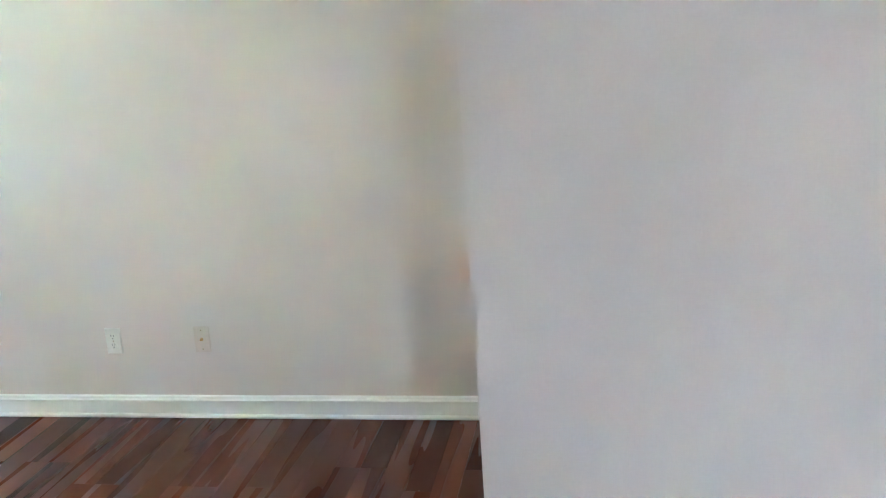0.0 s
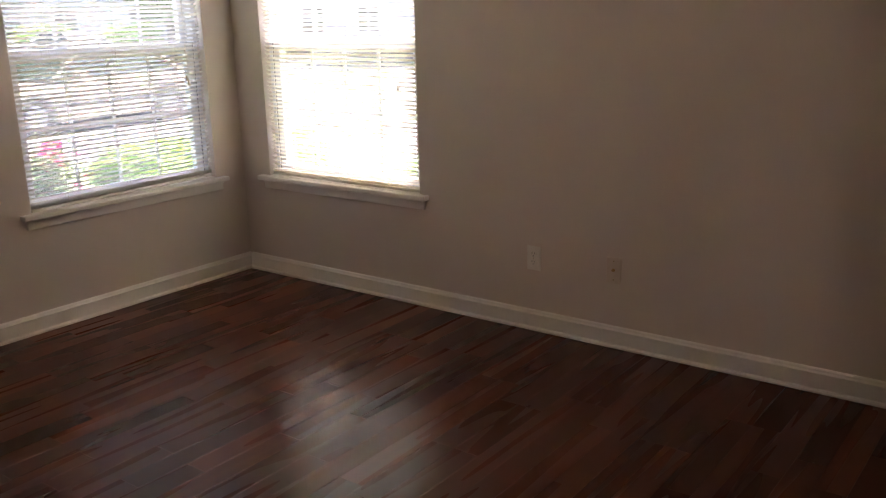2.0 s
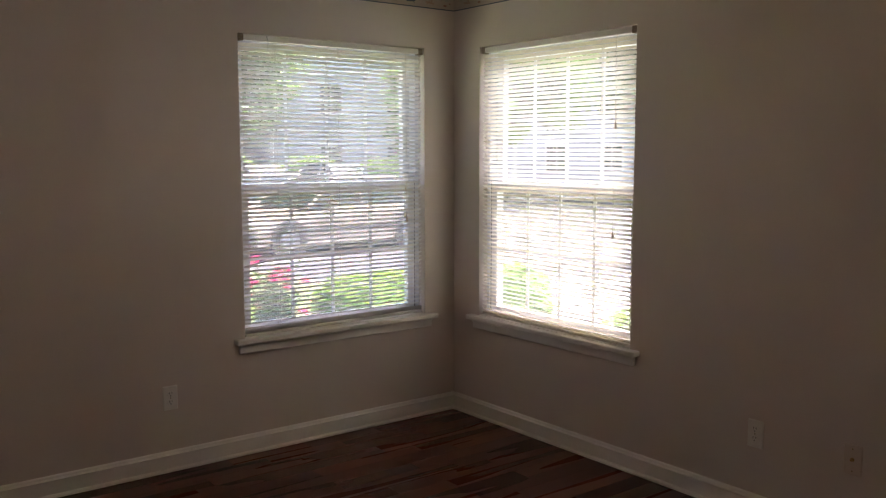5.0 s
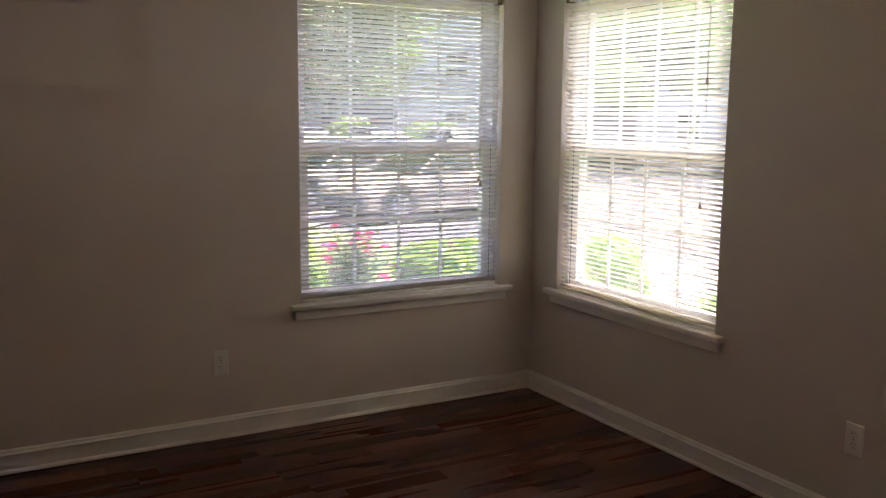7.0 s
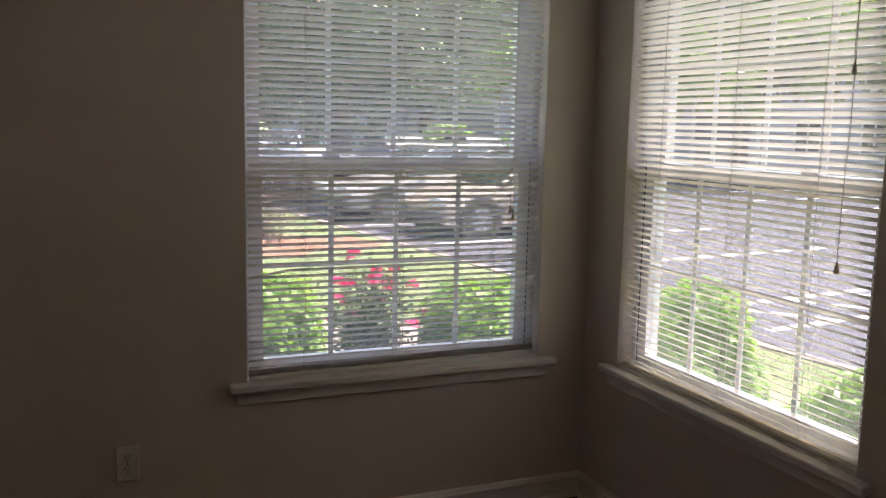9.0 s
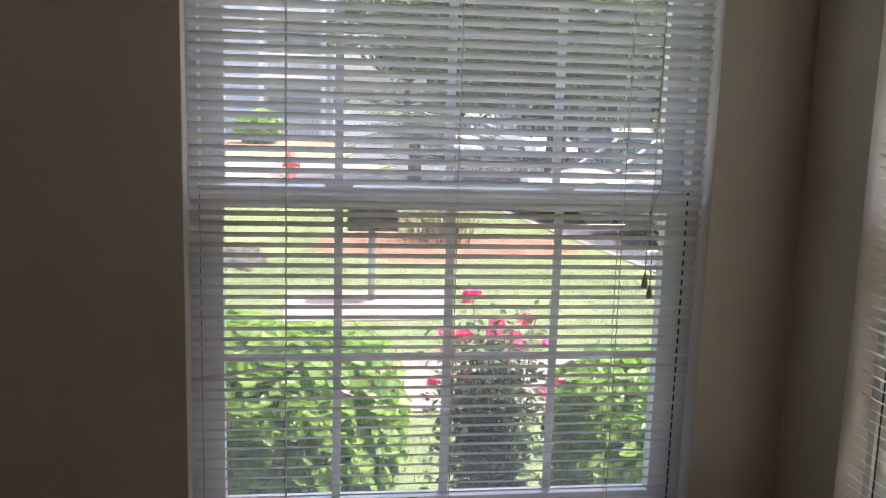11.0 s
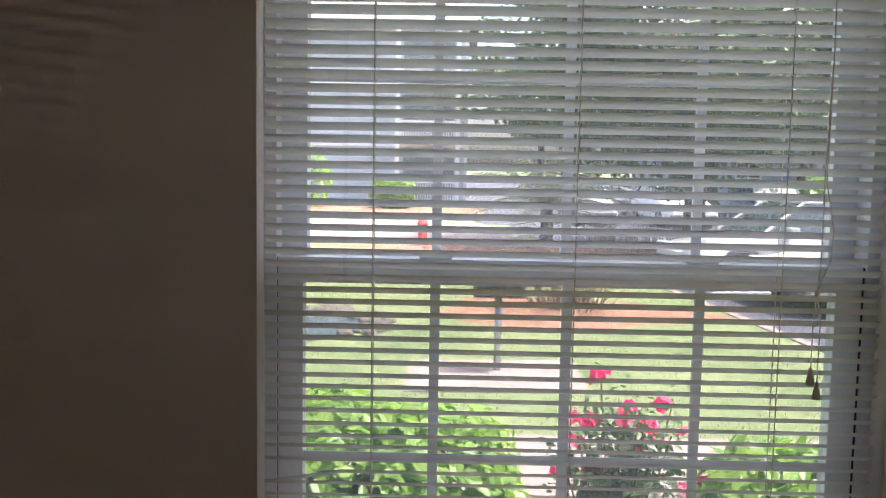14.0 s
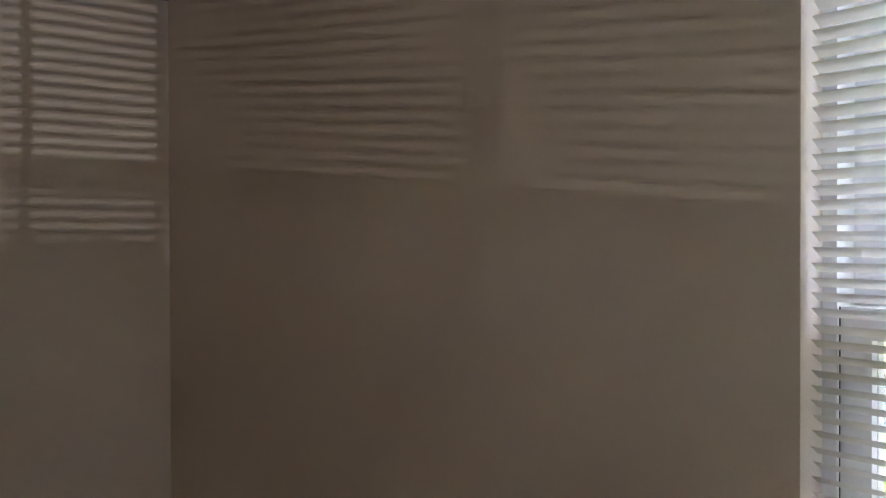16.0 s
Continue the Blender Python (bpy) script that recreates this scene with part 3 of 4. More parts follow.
def border(name, length, m):
    """Paper strip along local x, with printed beach umbrellas, sling chairs and pails."""
    t = thing(name, "wallpaper border with beach umbrellas between dark lines", "wallpaper border", m, kind="structure")
    part("paper", boxes((0, length, -0.0012, -0.0002, 0, 0.175)), BORDER, t)
    part("edge_line", boxes((0, length, -0.0020, -0.0013, 0, 0.0055)), PRINT_BLUE, t)
    part("edge_line", boxes((0, length, -0.0020, -0.0013, 0.1695, 0.175)), PRINT_BLUE, t)
    kinds = []
    y = -0.0018
    b1, b2 = bmesh.new(), bmesh.new()
    for i in range(6):
        fan_shape(b1 if i % 2 else b2, 0, 0.104, 0.052, 0.042, i / 6, (i + 1) / 6, 0.5, y)
    kinds.append(((b1, PRINT_RED), (b2, PRINT_WHITE)))
    b1, b2 = bmesh.new(), bmesh.new()
    for i in range(6):
        fan_shape(b1 if i % 2 else b2, 0, 0.106, 0.054, 0.042, i / 6, (i + 1) / 6, 0.0, y)
    kinds.append(((b1, PRINT_RUST), (b2, PRINT_TAN)))
    b1 = bmesh.new()
    fan_shape(b1, 0, 0.118, 0.054, 0.026, 0, 1, -0.5, y)
    kinds.append(((b1, PRINT_RED),))
    umb = [[mesh_of("umbrella", b, mt) for b, mt in k] for k in kinds]
    bm = bmesh.new()
    bm.faces.new([bm.verts.new(c) for c in ((-0.001, y, 0.045), (0.0015, y, 0.045), (0.0015, y, 0.108), (-0.001, y, 0.108))])
    pole = mesh_of("umbrella_pole", bm, PRINT_TAN)
    chairs = []
    for s in (1, -1):
        bm = bmesh.new()
        for q in (((-0.028, 0.030), (0.030, 0.024), (0.030, 0.031), (-0.028, 0.040)), ((0.006, 0.030), (0.016, 0.030), (0.026, 0.085), (0.016, 0.085)), ((-0.024, 0.020), (-0.020, 0.020), (0.012, 0.050), (0.008, 0.050))):
            bm.faces.new([bm.verts.new((s * x, y, z)) for x, z in q])
        chairs.append(mesh_of("beach_chair", bm, PRINT_TAN if s > 0 else PRINT_BLUE))
    bm = bmesh.new()
    for q in (((-0.008, 0.020), (0.014, 0.018), (0.016, 0.028), (-0.004, 0.030)), ((0.034, 0.034), (0.042, 0.034), (0.042, 0.040), (0.034, 0.040))):
        bm.faces.new([bm.verts.new((x, y, z)) for x, z in q])
    pail = mesh_of("pail", bm, PRINT_RUST)
    step = 0.125
    for i in range(int(length / step)):
        x = 0.07 + i * step
        for me in umb[i % 3]:
            piece("umbrella", me, t, pose(x, 0, 0))
        piece("umbrella_pole", pole, t, pose(x, 0, 0))
        if i % 3 != 1:
            piece("beach_chair", chairs[0 if i % 3 == 0 else 1], t, pose(min(x + 0.045, length - 0.05), -0.0003, 0))
        else:
            piece("pail", pail, t, pose(x + 0.02, -0.0003, 0))


border("border_north", -WX, pose(WX, 0, 2.265))
border("border_east", -SY, pose(0, 0, 2.265, 0, 0, -90))
border("border_west", 3.3, pose(WX, -3.3, 2.265, 0, 0, 90))
border("border_south", -EX - 0.12, pose(0, SY, 2.265, 0, 0, 180))

# ---- ceiling fan ----
FAN = (-1.83, -1.95)
fan = thing("ceiling_fan", "white-bladed ceiling fan with a lit brass light kit", "ceiling fan", pose(FAN[0], FAN[1], 0))
part("canopy", lathe([(0.0, 2.437), (0.066, 2.437), (0.066, 2.42), (0.05, 2.385), (0.016, 2.37), (0.0, 2.37)], 24), BRASS, fan, "antique brass canopy", True)
part("downrod", tube(bmesh.new(), [(0, 0, 2.28), (0, 0, 2.38)], 0.012, seg=10), BRASS, fan)
part("motor", lathe([(0.0, 2.30), (0.05, 2.30), (0.095, 2.285), (0.112, 2.25), (0.112, 2.20), (0.09, 2.165), (0.055, 2.155), (0.0, 2.155)], 28), BRASS, fan, "antique brass motor housing", True)
part("switch_housing", lathe([(0.0, 2.155), (0.055, 2.155), (0.058, 2.10), (0.045, 2.075), (0.02, 2.065), (0.0, 2.06)], 24), BRASS, fan, smooth=True)
bm = bmesh.new()
out = [(0.20, -0.050), (0.53, -0.068), (0.555, -0.056), (0.565, 0.0), (0.555, 0.056), (0.53, 0.068), (0.20, 0.050)]
lo = [bm.verts.new((x, y, -0.003)) for x, y in out]
hi = [bm.verts.new((x, y, 0.003)) for x, y in out]
bm.faces.new(lo[::-1])
bm.faces.new(hi)
blade_me = mesh_of("blade", bm, BLADE)
bm = bmesh.new()
big = [(x + (0.004 if x > 0.4 else -0.004), y * 1.06) for x, y in out]
lo = [bm.verts.new((x, y, -0.0026)) for x, y in big]
hi = [bm.verts.new((x, y, 0.0026)) for x, y in big]
for i in range(len(big)):
    j = (i + 1) % len(big)
    bm.faces.new((lo[i], lo[j], hi[j], hi[i]))
bm.faces.new(lo[::-1])
bm.faces.new(hi)
edge_me = mesh_of("edge_band", bm, BLADE_EDGE)
bm = boxes((0.10, 0.25, -0.012, 0.012, -0.010, -0.0035), (0.21, 0.25, -0.04, 0.04, -0.010, -0.0035))
iron_me = mesh_of("blade_iron", bm, BRASS)
for a in (98, 8, 188, 278):
    bl = piece("blade", blade_me, fan, pose(0, 0, 2.175, 0, 0, a) @ pose(0, 0, 0, -12, 0, 0))
    piece("edge_band", edge_me, bl, Matrix())
    piece("blade_iron", iron_me, bl, Matrix())


def glow(name, col, strength):
    m, nt, p = mat(name, 0.4)
    p.inputs["Base Color"].default_value = (0.85, 0.80, 0.72, 1)
    p.inputs["Emission Color"].default_value = (*col, 1)
    p.inputs["Emission Strength"].default_value = strength
    return m


SHADE = glow("frosted_shade_lit", (1.0, 0.60, 0.28), 0.34)
BULB = glow("bulb_lit", (1.0, 0.80, 0.55), 5.0)
for a in (50, 140, 230, 320):
    tilt = pose(0, 0, 2.135, 0, 0, a) @ pose(0.028, 0, 0, 0, 138, 0) @ Matrix.Scale(0.74, 4)
    arm = part("light_arm", lathe([(0.0, 0.0), (0.010, 0.0), (0.010, 0.030), (0.022, 0.034), (0.024, 0.055), (0.0, 0.055)], 14), BRASS, fan, smooth=True, m=tilt)
    sh = bmesh.new()
    prof = [(0.026, 0.045), (0.040, 0.062), (0.052, 0.085), (0.058, 0.110), (0.066, 0.130), (0.070, 0.138)]
    seg = 24
    rings = []
    for k, (r, z) in enumerate(prof):
        rings.append([sh.verts.new(((r + (0.005 * math.cos(6 * 2 * math.pi * i / seg) if k > 3 else 0)) * math.cos(2 * math.pi * i / seg), (r + (0.005 * math.cos(6 * 2 * math.pi * i / seg) if k > 3 else 0)) * math.sin(2 * math.pi * i / seg), z)) for i in range(seg)])
    for r0, r1 in zip(rings, rings[1:]):
        for i in range(seg):
            sh.faces.new((r0[i], r0[(i + 1) % seg], r1[(i + 1) % seg], r1[i]))
    shade = part("shade", sh, SHADE, fan, "frosted tulip glass shade, lit", True, m=tilt)
    part("bulb", lathe([(0.0, 0.055), (0.014, 0.058), (0.016, 0.075), (0.026, 0.095), (0.026, 0.108), (0.016, 0.122), (0.0, 0.126)], 14), BULB, shade, "lit bulb", True)
for dx, dy, z in ((-0.03, -0.045, 1.935), (0.045, -0.02, 2.00)):
    bm = tube(bmesh.new(), [(dx, dy, z + 0.03), (dx, dy, 2.09)], 0.0012, seg=5)
    ch = part("pull_chain", bm, CHAIN, fan)
    part("pull_fob", lathe([(0.002, 0.034), (0.006, 0.028), (0.0085, 0.012), (0.007, 0.002), (0.0, 0.0)], 12, (dx, dy, z)), FOB, ch, "turned wooden pull", True)

# ---- ground ----
TURN = 7.0
U, V = Vector((math.cos(radians(TURN)), math.sin(radians(TURN)), 0)), Vector((-math.sin(radians(TURN)), math.cos(radians(TURN)), 0))
P0 = Vector((3.35, 2.3, 0))


def lot(u, v, z=0.0):
    p = P0 + U * u + V * v
    return (p.x, p.y, z)


def sheet(name, pts, z, thick, material, label, category, kind="structure", parent=None):
    bm = bmesh.new()
    hi = [bm.verts.new((p[0], p[1], z)) for p in pts]
    lo = [bm.verts.new((p[0], p[1], z - thick)) for p in pts]
    bm.faces.new(hi)
    n = len(pts)
    for i in range(n):
        bm.faces.new((lo[i], lo[(i + 1) % n], hi[(i + 1) % n], hi[i]))
    if parent:
        return part(name, bm, material, parent)
    return solid(name, bm, material, label, category, kind)


bm = bmesh.new()
S = 900
for q in ([(-S, -S), (lot(-0.0, -60)[0], -S), lot(0, -60)[:2], lot(0, 24)[:2], (-S, 24)],):
    bm.faces.new([bm.verts.new((x, y, LAWN)) for x, y in q])
ground = solid("ground", bm, GRASS, "mown green lawn around the house", "lawn", "structure")
sheet("road", [lot(0, -60), lot(120, -60), lot(120, 120), (-S * 0.5, S * 0.5), (-S * 0.5, 19.5), lot(0, 17.5)], LOT, 0.3, ASPHALT, "grey asphalt parking lot and drive", "parking lot")
bm = bmesh.new()
bm.faces.new([bm.verts.new((x, y, LOT - 0.12)) for x, y in ((-S, -S), (S, -S), (S, S), (-S, S))])
solid("ground_far", bm, GRASS, "grassy ground reaching the horizon", "ground", "structure")
kerb = thing("kerb", "pale concrete kerb edging the parking lot", "kerb", kind="structure")
for k in range(26):
    v0 = -18 + k * 1.5
    pts = [lot(-0.07, v0 + 0.004), lot(0.05, v0 + 0.004), lot(0.05, v0 + 1.496), lot(-0.07, v0 + 1.496)]
    sheet("kerb_stone", pts, LAWN + 0.015, 0.2, CONCRETE, "", "", parent=kerb)


def stripe(u0, u1, v, w=0.10, du=0.0):
    pts = [lot(u0, v - w / 2), lot(u1, v - w / 2 + du), lot(u1, v + w / 2 + du), lot(u0, v + w / 2)]
    sheet("line", pts, LOT + 0.004, 0.003, LINE, "", "", parent=lines)


lines = thing("parking_lines", "white painted parking stall lines", "road marking", kind="structure")
for v in (-4.4, -1.7, 1.0, 2.0, 4.72, 7.38, 10.05, 12.7):
    stripe(0.9, 6.8, v)
for u in (1.3, 2.3, 3.3, 4.3, 5.3):
    stripe(u, u + 0.62, 1.95, 0.13, -0.9)
for v in (-9, -6.4, -3.8, -1.2, 1.4, 4.0, 6.6, 9.2, 11.8, 14.4):
    stripe(13.0, 18.0, v)
sheet("pavement_walk", [(-6.5, 3.15), (3.0, 3.15), (2.85, 4.25), (-6.5, 4.25)], LAWN + 0.012, 0.1, CONCRETE, "pale concrete footpath across the lawn", "path")
# unseen; replaces lawn so light bounced into the hall is not green
sheet("pavement_bounce", [(-8.5, -7.0), (-5.25, -7.0), (-5.25, -2.0), (-8.5, -2.0)], LAWN + 0.012, 0.1, CONCRETE, "plain concrete sheet added unseen outside the hall to bounce light", "patio")
# unseen reflector: hides blue sky and throws warm light through the hall slit
solid("wall_bounce", boxes((-8.75, -8.6, -9.0, 0.5, LAWN - 0.2, 3.0)), BOUNCE_TAN, "plain tan wall added unseen to bounce warm light into the hall", "wall", "structure")
sheet("pavement_pad", [(-1.38, 5.33), (0.09, 5.40), (0.12, 6.58), (-1.39, 6.46)], LAWN + 0.012, 0.1, CONCRETE, "square concrete pad under the grill", "pad")
sheet("pavement_road", [(-60, 18.7), (1.0, 18.7), (1.5, 17.4), (-0.6, 27.5), (-60, 27.5)], LOT + 0.13, 0.12, CONCRETE, "sun-bleached concrete drive beyond the lawn", "road")


def blob_sheet(name, cx, cy, rx, ry, z, material, label, category, seed):
    bm = bmesh.new()
    rng = random.Random(seed)
    ph = [rng.uniform(0, 6.28) for _ in range(4)]
    n = 40
    ring, c = [], bm.verts.new((cx, cy, z + 0.05))
    for i in range(n):
        a = 2 * math.pi * i / n
        k = 1 + 0.10 * math.sin(3 * a + ph[0]) + 0.06 * math.sin(5 * a + ph[1]) + 0.03 * math.sin(11 * a + ph[2])
        ring.append(bm.verts.new((cx + rx * k * math.cos(a), cy + ry * k * math.sin(a), z - 0.02)))
    for i in range(n):
        bm.faces.new((c, ring[i], ring[(i + 1) % n]))
    return solid(name, bm, material, label, category, "structure", True)


blob_sheet("mulch_bed", 0.42, 9.4, 1.75, 1.15, LAWN + 0.02, MULCH, "reddish pine-straw mulch bed on the lawn", "mulch bed", 3)
blob_sheet("mulch_bed_far", 1.6, 18.0, 5.5, 1.0, LAWN + 0.02, MULCH, "reddish mulch bed by the drive", "mulch bed", 5)
blob_sheet("mulch_bed_house", -1.0, 1.0, 2.6, 0.72, LAWN + 0.01, MULCH, "brown mulch under the hedge", "mulch bed", 8)
sheet("mulch_strip_far", [(-60, 31.2), (0, 31.2), (0, 41), (-60, 41)], LOT + 0.02, 0.1, MULCH, "reddish mulch strip before the building", "mulch bed")
sheet("lawn_far", [(-60, 27.7), (-0.6, 27.7), (0, 31), (-60, 31)], LOT + 0.10, 0.1, GRASS, "dry lawn strip beyond the drive", "lawn")

m_water, nt, p = mat("pond_water", 0.06)
p.inputs["Base Color"].default_value = (0.06, 0.085, 0.085, 1)
w = node(nt, "ShaderNodeTexNoise", Scale=6.0, Detail=3.0)
bp = node(nt, "ShaderNodeBump", Strength=0.25, Distance=0.02)
nt.links.new(w.outputs[0], bp.inputs["Height"])
nt.links.new(bp.outputs[0], p.inputs["Normal"])
bm = bmesh.new()
ring = []
for i in range(48):
    a = 2 * math.pi * i / 48
    ring.append(bm.verts.new((-5.9 + 3.9 * math.cos(a) * (1 + 0.05 * math.sin(3 * a)), 8.0 + 1.60 * math.sin(a) * (1 + 0.12 * math.sin(2 * a + 1)) - 0.05 * math.cos(a) * 3, LAWN + 0.012)))
bm.faces.new(ring)
solid("water_pond", bm, m_water, "shallow grey-blue pond in the lawn", "pond", "structure")
STONE = surface("bank_stone", (0.08, 0.068, 0.058), (0.20, 0.17, 0.145), scale=9, rough=0.9, bump=0.6, fine=40, piece=0.5, dist=0.02)
bank = thing("stone_bank", "brown rubble stones along the pond's edge", "stones")
rng = random.Random(12)
stone_me = []
for k in range(5):
    bm = bmesh.new()
    bmesh.ops.create_icosphere(bm, subdivisions=2, radius=1.0)
    for v in bm.verts:
        n = noise.noise(v.co * 1.4 + Vector((k * 7.3, 0, 0)))
        v.co = v.co * (1 + 0.35 * n)
        v.co.z *= 0.6
    stone_me.append(mesh_of("stone", bm, STONE))
for i in range(290):
    a = math.pi * (0.04 + 0.92 * rng.random()) if i > 25 else math.pi * rng.uniform(-0.12, 0.10)
    x = -5.9 + 4.0 * math.cos(a) * rng.uniform(0.98, 1.06)
    y = 8.0 + 1.64 * math.sin(a) - 0.15 * math.cos(a) + rng.uniform(0, 0.4)
    s = rng.uniform(0.03, 0.10)
    piece("stone", rng.choice(stone_me), bank, pose(x, y, LAWN + s * 0.3, 0, 0, rng.uniform(0, 360)) @ Matrix.Scale(s, 4))


# ---- shrubs ----
def leafy(name, label, category, at, rx, ry, rz, count, size, material, seed, group="", lumps=9, stems=7, stem_mat=BARK):
    """A shrub: stems and a lumpy crown of separate leaves, denser at the skin."""
    t = thing(name, label, category, pose(*at), group)
    rng = np.random.default_rng(seed)
    lump = rng.normal(0, 1, (lumps, 3))
    lump /= np.linalg.norm(lump, axis=1)[:, None]
    d = rng.normal(0, 1, (count, 3))
    d /= np.linalg.norm(d, axis=1)[:, None]
    near = (d @ lump.T).max(1)
    r = (0.78 + 0.26 * np.clip((near - 0.55) / 0.45, 0, 1)) * np.where(rng.random(count) < 0.58, rng.uniform(0.88, 1.05, count), rng.uniform(0.45, 0.9, count))
    boxy = 1 / np.maximum(np.abs(d).max(1), 0.75) ** 0.5
    c = d * (r * boxy)[:, None] * np.array([rx, ry, rz]) + np.array([0, 0, rz * 0.98])
    keep = c[:, 2] > 0.04
    c, dd = c[keep], d[keep]
    up = dd * 0.7 + np.array([0, 0, 0.6])
    scatter("leaves", c, up, size * rng.uniform(0.7, 1.25, len(c)), material, t, seed, aspect=0.62, fold=0.18, pts=6)
    bm = bmesh.new()
    for k in range(stems):
        a = 2 * math.pi * k / stems + rng.uniform(-0.3, 0.3)
        tube(bm, [(0.04 * math.cos(a), 0.04 * math.sin(a), -0.03), (0.4 * rx * math.cos(a), 0.4 * ry * math.sin(a), rz * 0.8), (0.75 * rx * math.cos(a), 0.75 * ry * math.sin(a), rz * 1.5)], 0.012, 0.004, 5)
    part("stems", bm, stem_mat, t)
    return t


HEDGE = "glossy bright green clipped hedge shrub below the window"
for i, (x, y, rx, ry, rz) in enumerate(((-2.75, 1.12, 0.52, 0.45, 0.52), (-1.95, 1.10, 0.50, 0.46, 0.54), (-1.22, 1.12, 0.48, 0.46, 0.53), (0.27, 1.20, 0.46, 0.42, 0.47))):
    leafy("hedge_shrub", HEDGE, "shrub", (x, y, LAWN), rx, ry, rz, 9500, 0.060, HEDGE_LEAF, 20 + i, "hedge shrubs")
# the last two, tall and unseen, are added to block the low glint
for i, (x, y, rx, ry, rz) in enumerate(((1.10, 0.74, 0.35, 0.36, 0.47), (1.30, -0.36, 0.40, 0.40, 0.41), (1.34, -1.02, 0.36, 0.40, 0.715), (1.34, -1.66, 0.36, 0.40, 0.715))):
    leafy("hedge_shrub", "bright green rounded hedge shrub by the parking lot, tall pair added to block light", "shrub", (x, y, LAWN), rx, ry, rz, 6500 if rz < 0.6 else 9000, 0.053, HEDGE_LEAF, 40 + i, "hedge shrubs")


def rose_bush():
    t = thing("rose_bush", "rose bush with vivid pink blooms beside the hedge", "rose bush", pose(-0.36, 1.62, LAWN) @ Matrix.Diagonal((1.0, 1.0, 0.95, 1.0)))
    rng = np.random.default_rng(9)
    bm = bmesh.new()
    tips = []
    for k in range(26):
        a, lean, h = rng.uniform(0, 6.28), rng.uniform(0.03, 0.22), rng.uniform(0.70, 1.00)
        if k == 0:
            a, lean, h = 2.6, 0.08, 1.07
        pts = [(0.02 * math.cos(a), 0.02 * math.sin(a), 0), (lean * 0.4 * math.cos(a), lean * 0.4 * math.sin(a), h * 0.5), (lean * math.cos(a), lean * math.sin(a), h)]
        tube(bm, pts, 0.007, 0.003, 5)
        tips.append((pts, a))
    part("canes", bm, TWIG, t)
    cs, ns = [], []
    for pts, a in tips:
        for _ in range(120):
            u = rng.uniform(0.2, 1.0)
            p, q = (pts[0], pts[1]) if u < 0.5 else (pts[1], pts[2])
            f = (u * 2) % 1.0
            c = np.array(p) * (1 - f) + np.array(q) * f + rng.normal(0, 0.062, 3)
            cs.append(c)
            ns.append((rng.normal(0, 0.4), rng.normal(0, 0.4), 1))
    cs = np.array(cs)
    scatter("leaves", cs, np.array(ns), rng.uniform(0.025, 0.048, len(cs)), ROSE_LEAF, t, 5, aspect=0.62, pts=6)
    lowc = rng.normal(0, 1, (1100, 3)) * np.array([0.12, 0.12, 0.15]) + np.array([0.02, 0, 0.38])
    scatter("lower_leaves", lowc, np.tile([0, 0, 1.0], (1100, 1)), rng.uniform(0.025, 0.05, 1100), ROSE_LEAF, t, 6)
    pc, pn = [], []
    for i in range(12):
        a0, r0, z0 = i * 0.8, 0.010 + 0.0016 * i, 0.02 - 0.0014 * i
        pc.append((r0 * math.cos(a0 * 2.4), r0 * math.sin(a0 * 2.4), z0))
        pn.append((math.cos(a0 * 2.4), math.sin(a0 * 2.4), 0.9))
    proto = scatter("bloom", np.array(pc), np.array(pn), np.full(12, 0.037), PETAL, t, 7, aspect=1.0, fold=0.5)
    spots = [tips[0][0][2]]
    for u, z in ((0.02, 0.99), (0.10, 0.98), (-0.15, 0.93), (-0.10, 0.90), (0.0, 0.93), (0.07, 0.93), (0.18, 0.91), (0.08, 0.86), (-0.15, 0.82), (-0.09, 0.72), (-0.21, 0.66), (0.22, 0.75), (0.18, 0.66), (0.03, 0.80)):
        w = rng.uniform(-0.14, 0.05)
        spots.append((1.15 * u + 0.31 * w + 0.02, -0.38 * u + 0.95 * w, z))
    first = True
    for s in spots:
        if s[2] < 0.5:
            continue
        b = proto if first else piece("bloom", proto.data, t, Matrix())
        first = False
        b.matrix_basis = pose(*s, rng.uniform(-40, 40), rng.uniform(-40, 40), rng.uniform(0, 360)) @ Matrix.Scale(rng.uniform(1.0, 1.4), 4)


rose_bush()


def twig_shrub(at, h, spread, count, label, seed, mat_=TWIG):
    t = thing("bare_shrub", label, "shrub", pose(*at), "bare shrubs")
    rng = np.random.default_rng(seed)
    bm = bmesh.new()
    for _ in range(count):
        a, s = rng.uniform(0, 6.28), spread * math.sqrt(rng.uniform(0.02, 1.0))
        hh = h * rng.uniform(0.5, 1.0) * (1 - 0.35 * (s / spread) ** 2)
        wob = rng.normal(0, 0.06, 4)
        tube(bm, [(0.62 * s * math.cos(a), 0.62 * s * math.sin(a), -0.02), (0.8 * s * math.cos(a) + wob[0], 0.8 * s * math.sin(a) + wob[1], hh * 0.6), (s * math.cos(a) + wob[2], s * math.sin(a) + wob[3], hh)], 0.010, 0.003, 4)
    part("stems", bm, mat_, t)
    c = rng.normal(0, 1, (900, 3)) * np.array([spread * 0.42, spread * 0.42, h * 0.2]) + np.array([0, 0, h * 0.55])
    scatter("leaves", c, np.tile([0, 0, 1.0], (900, 1)), rng.uniform(0.03, 0.06, 900), mat_, t, seed)


twig_shrub((0.45, 9.6, LAWN), 0.85, 0.75, 90, "purplish-brown bare-stemmed shrub in the mulch bed", 3)
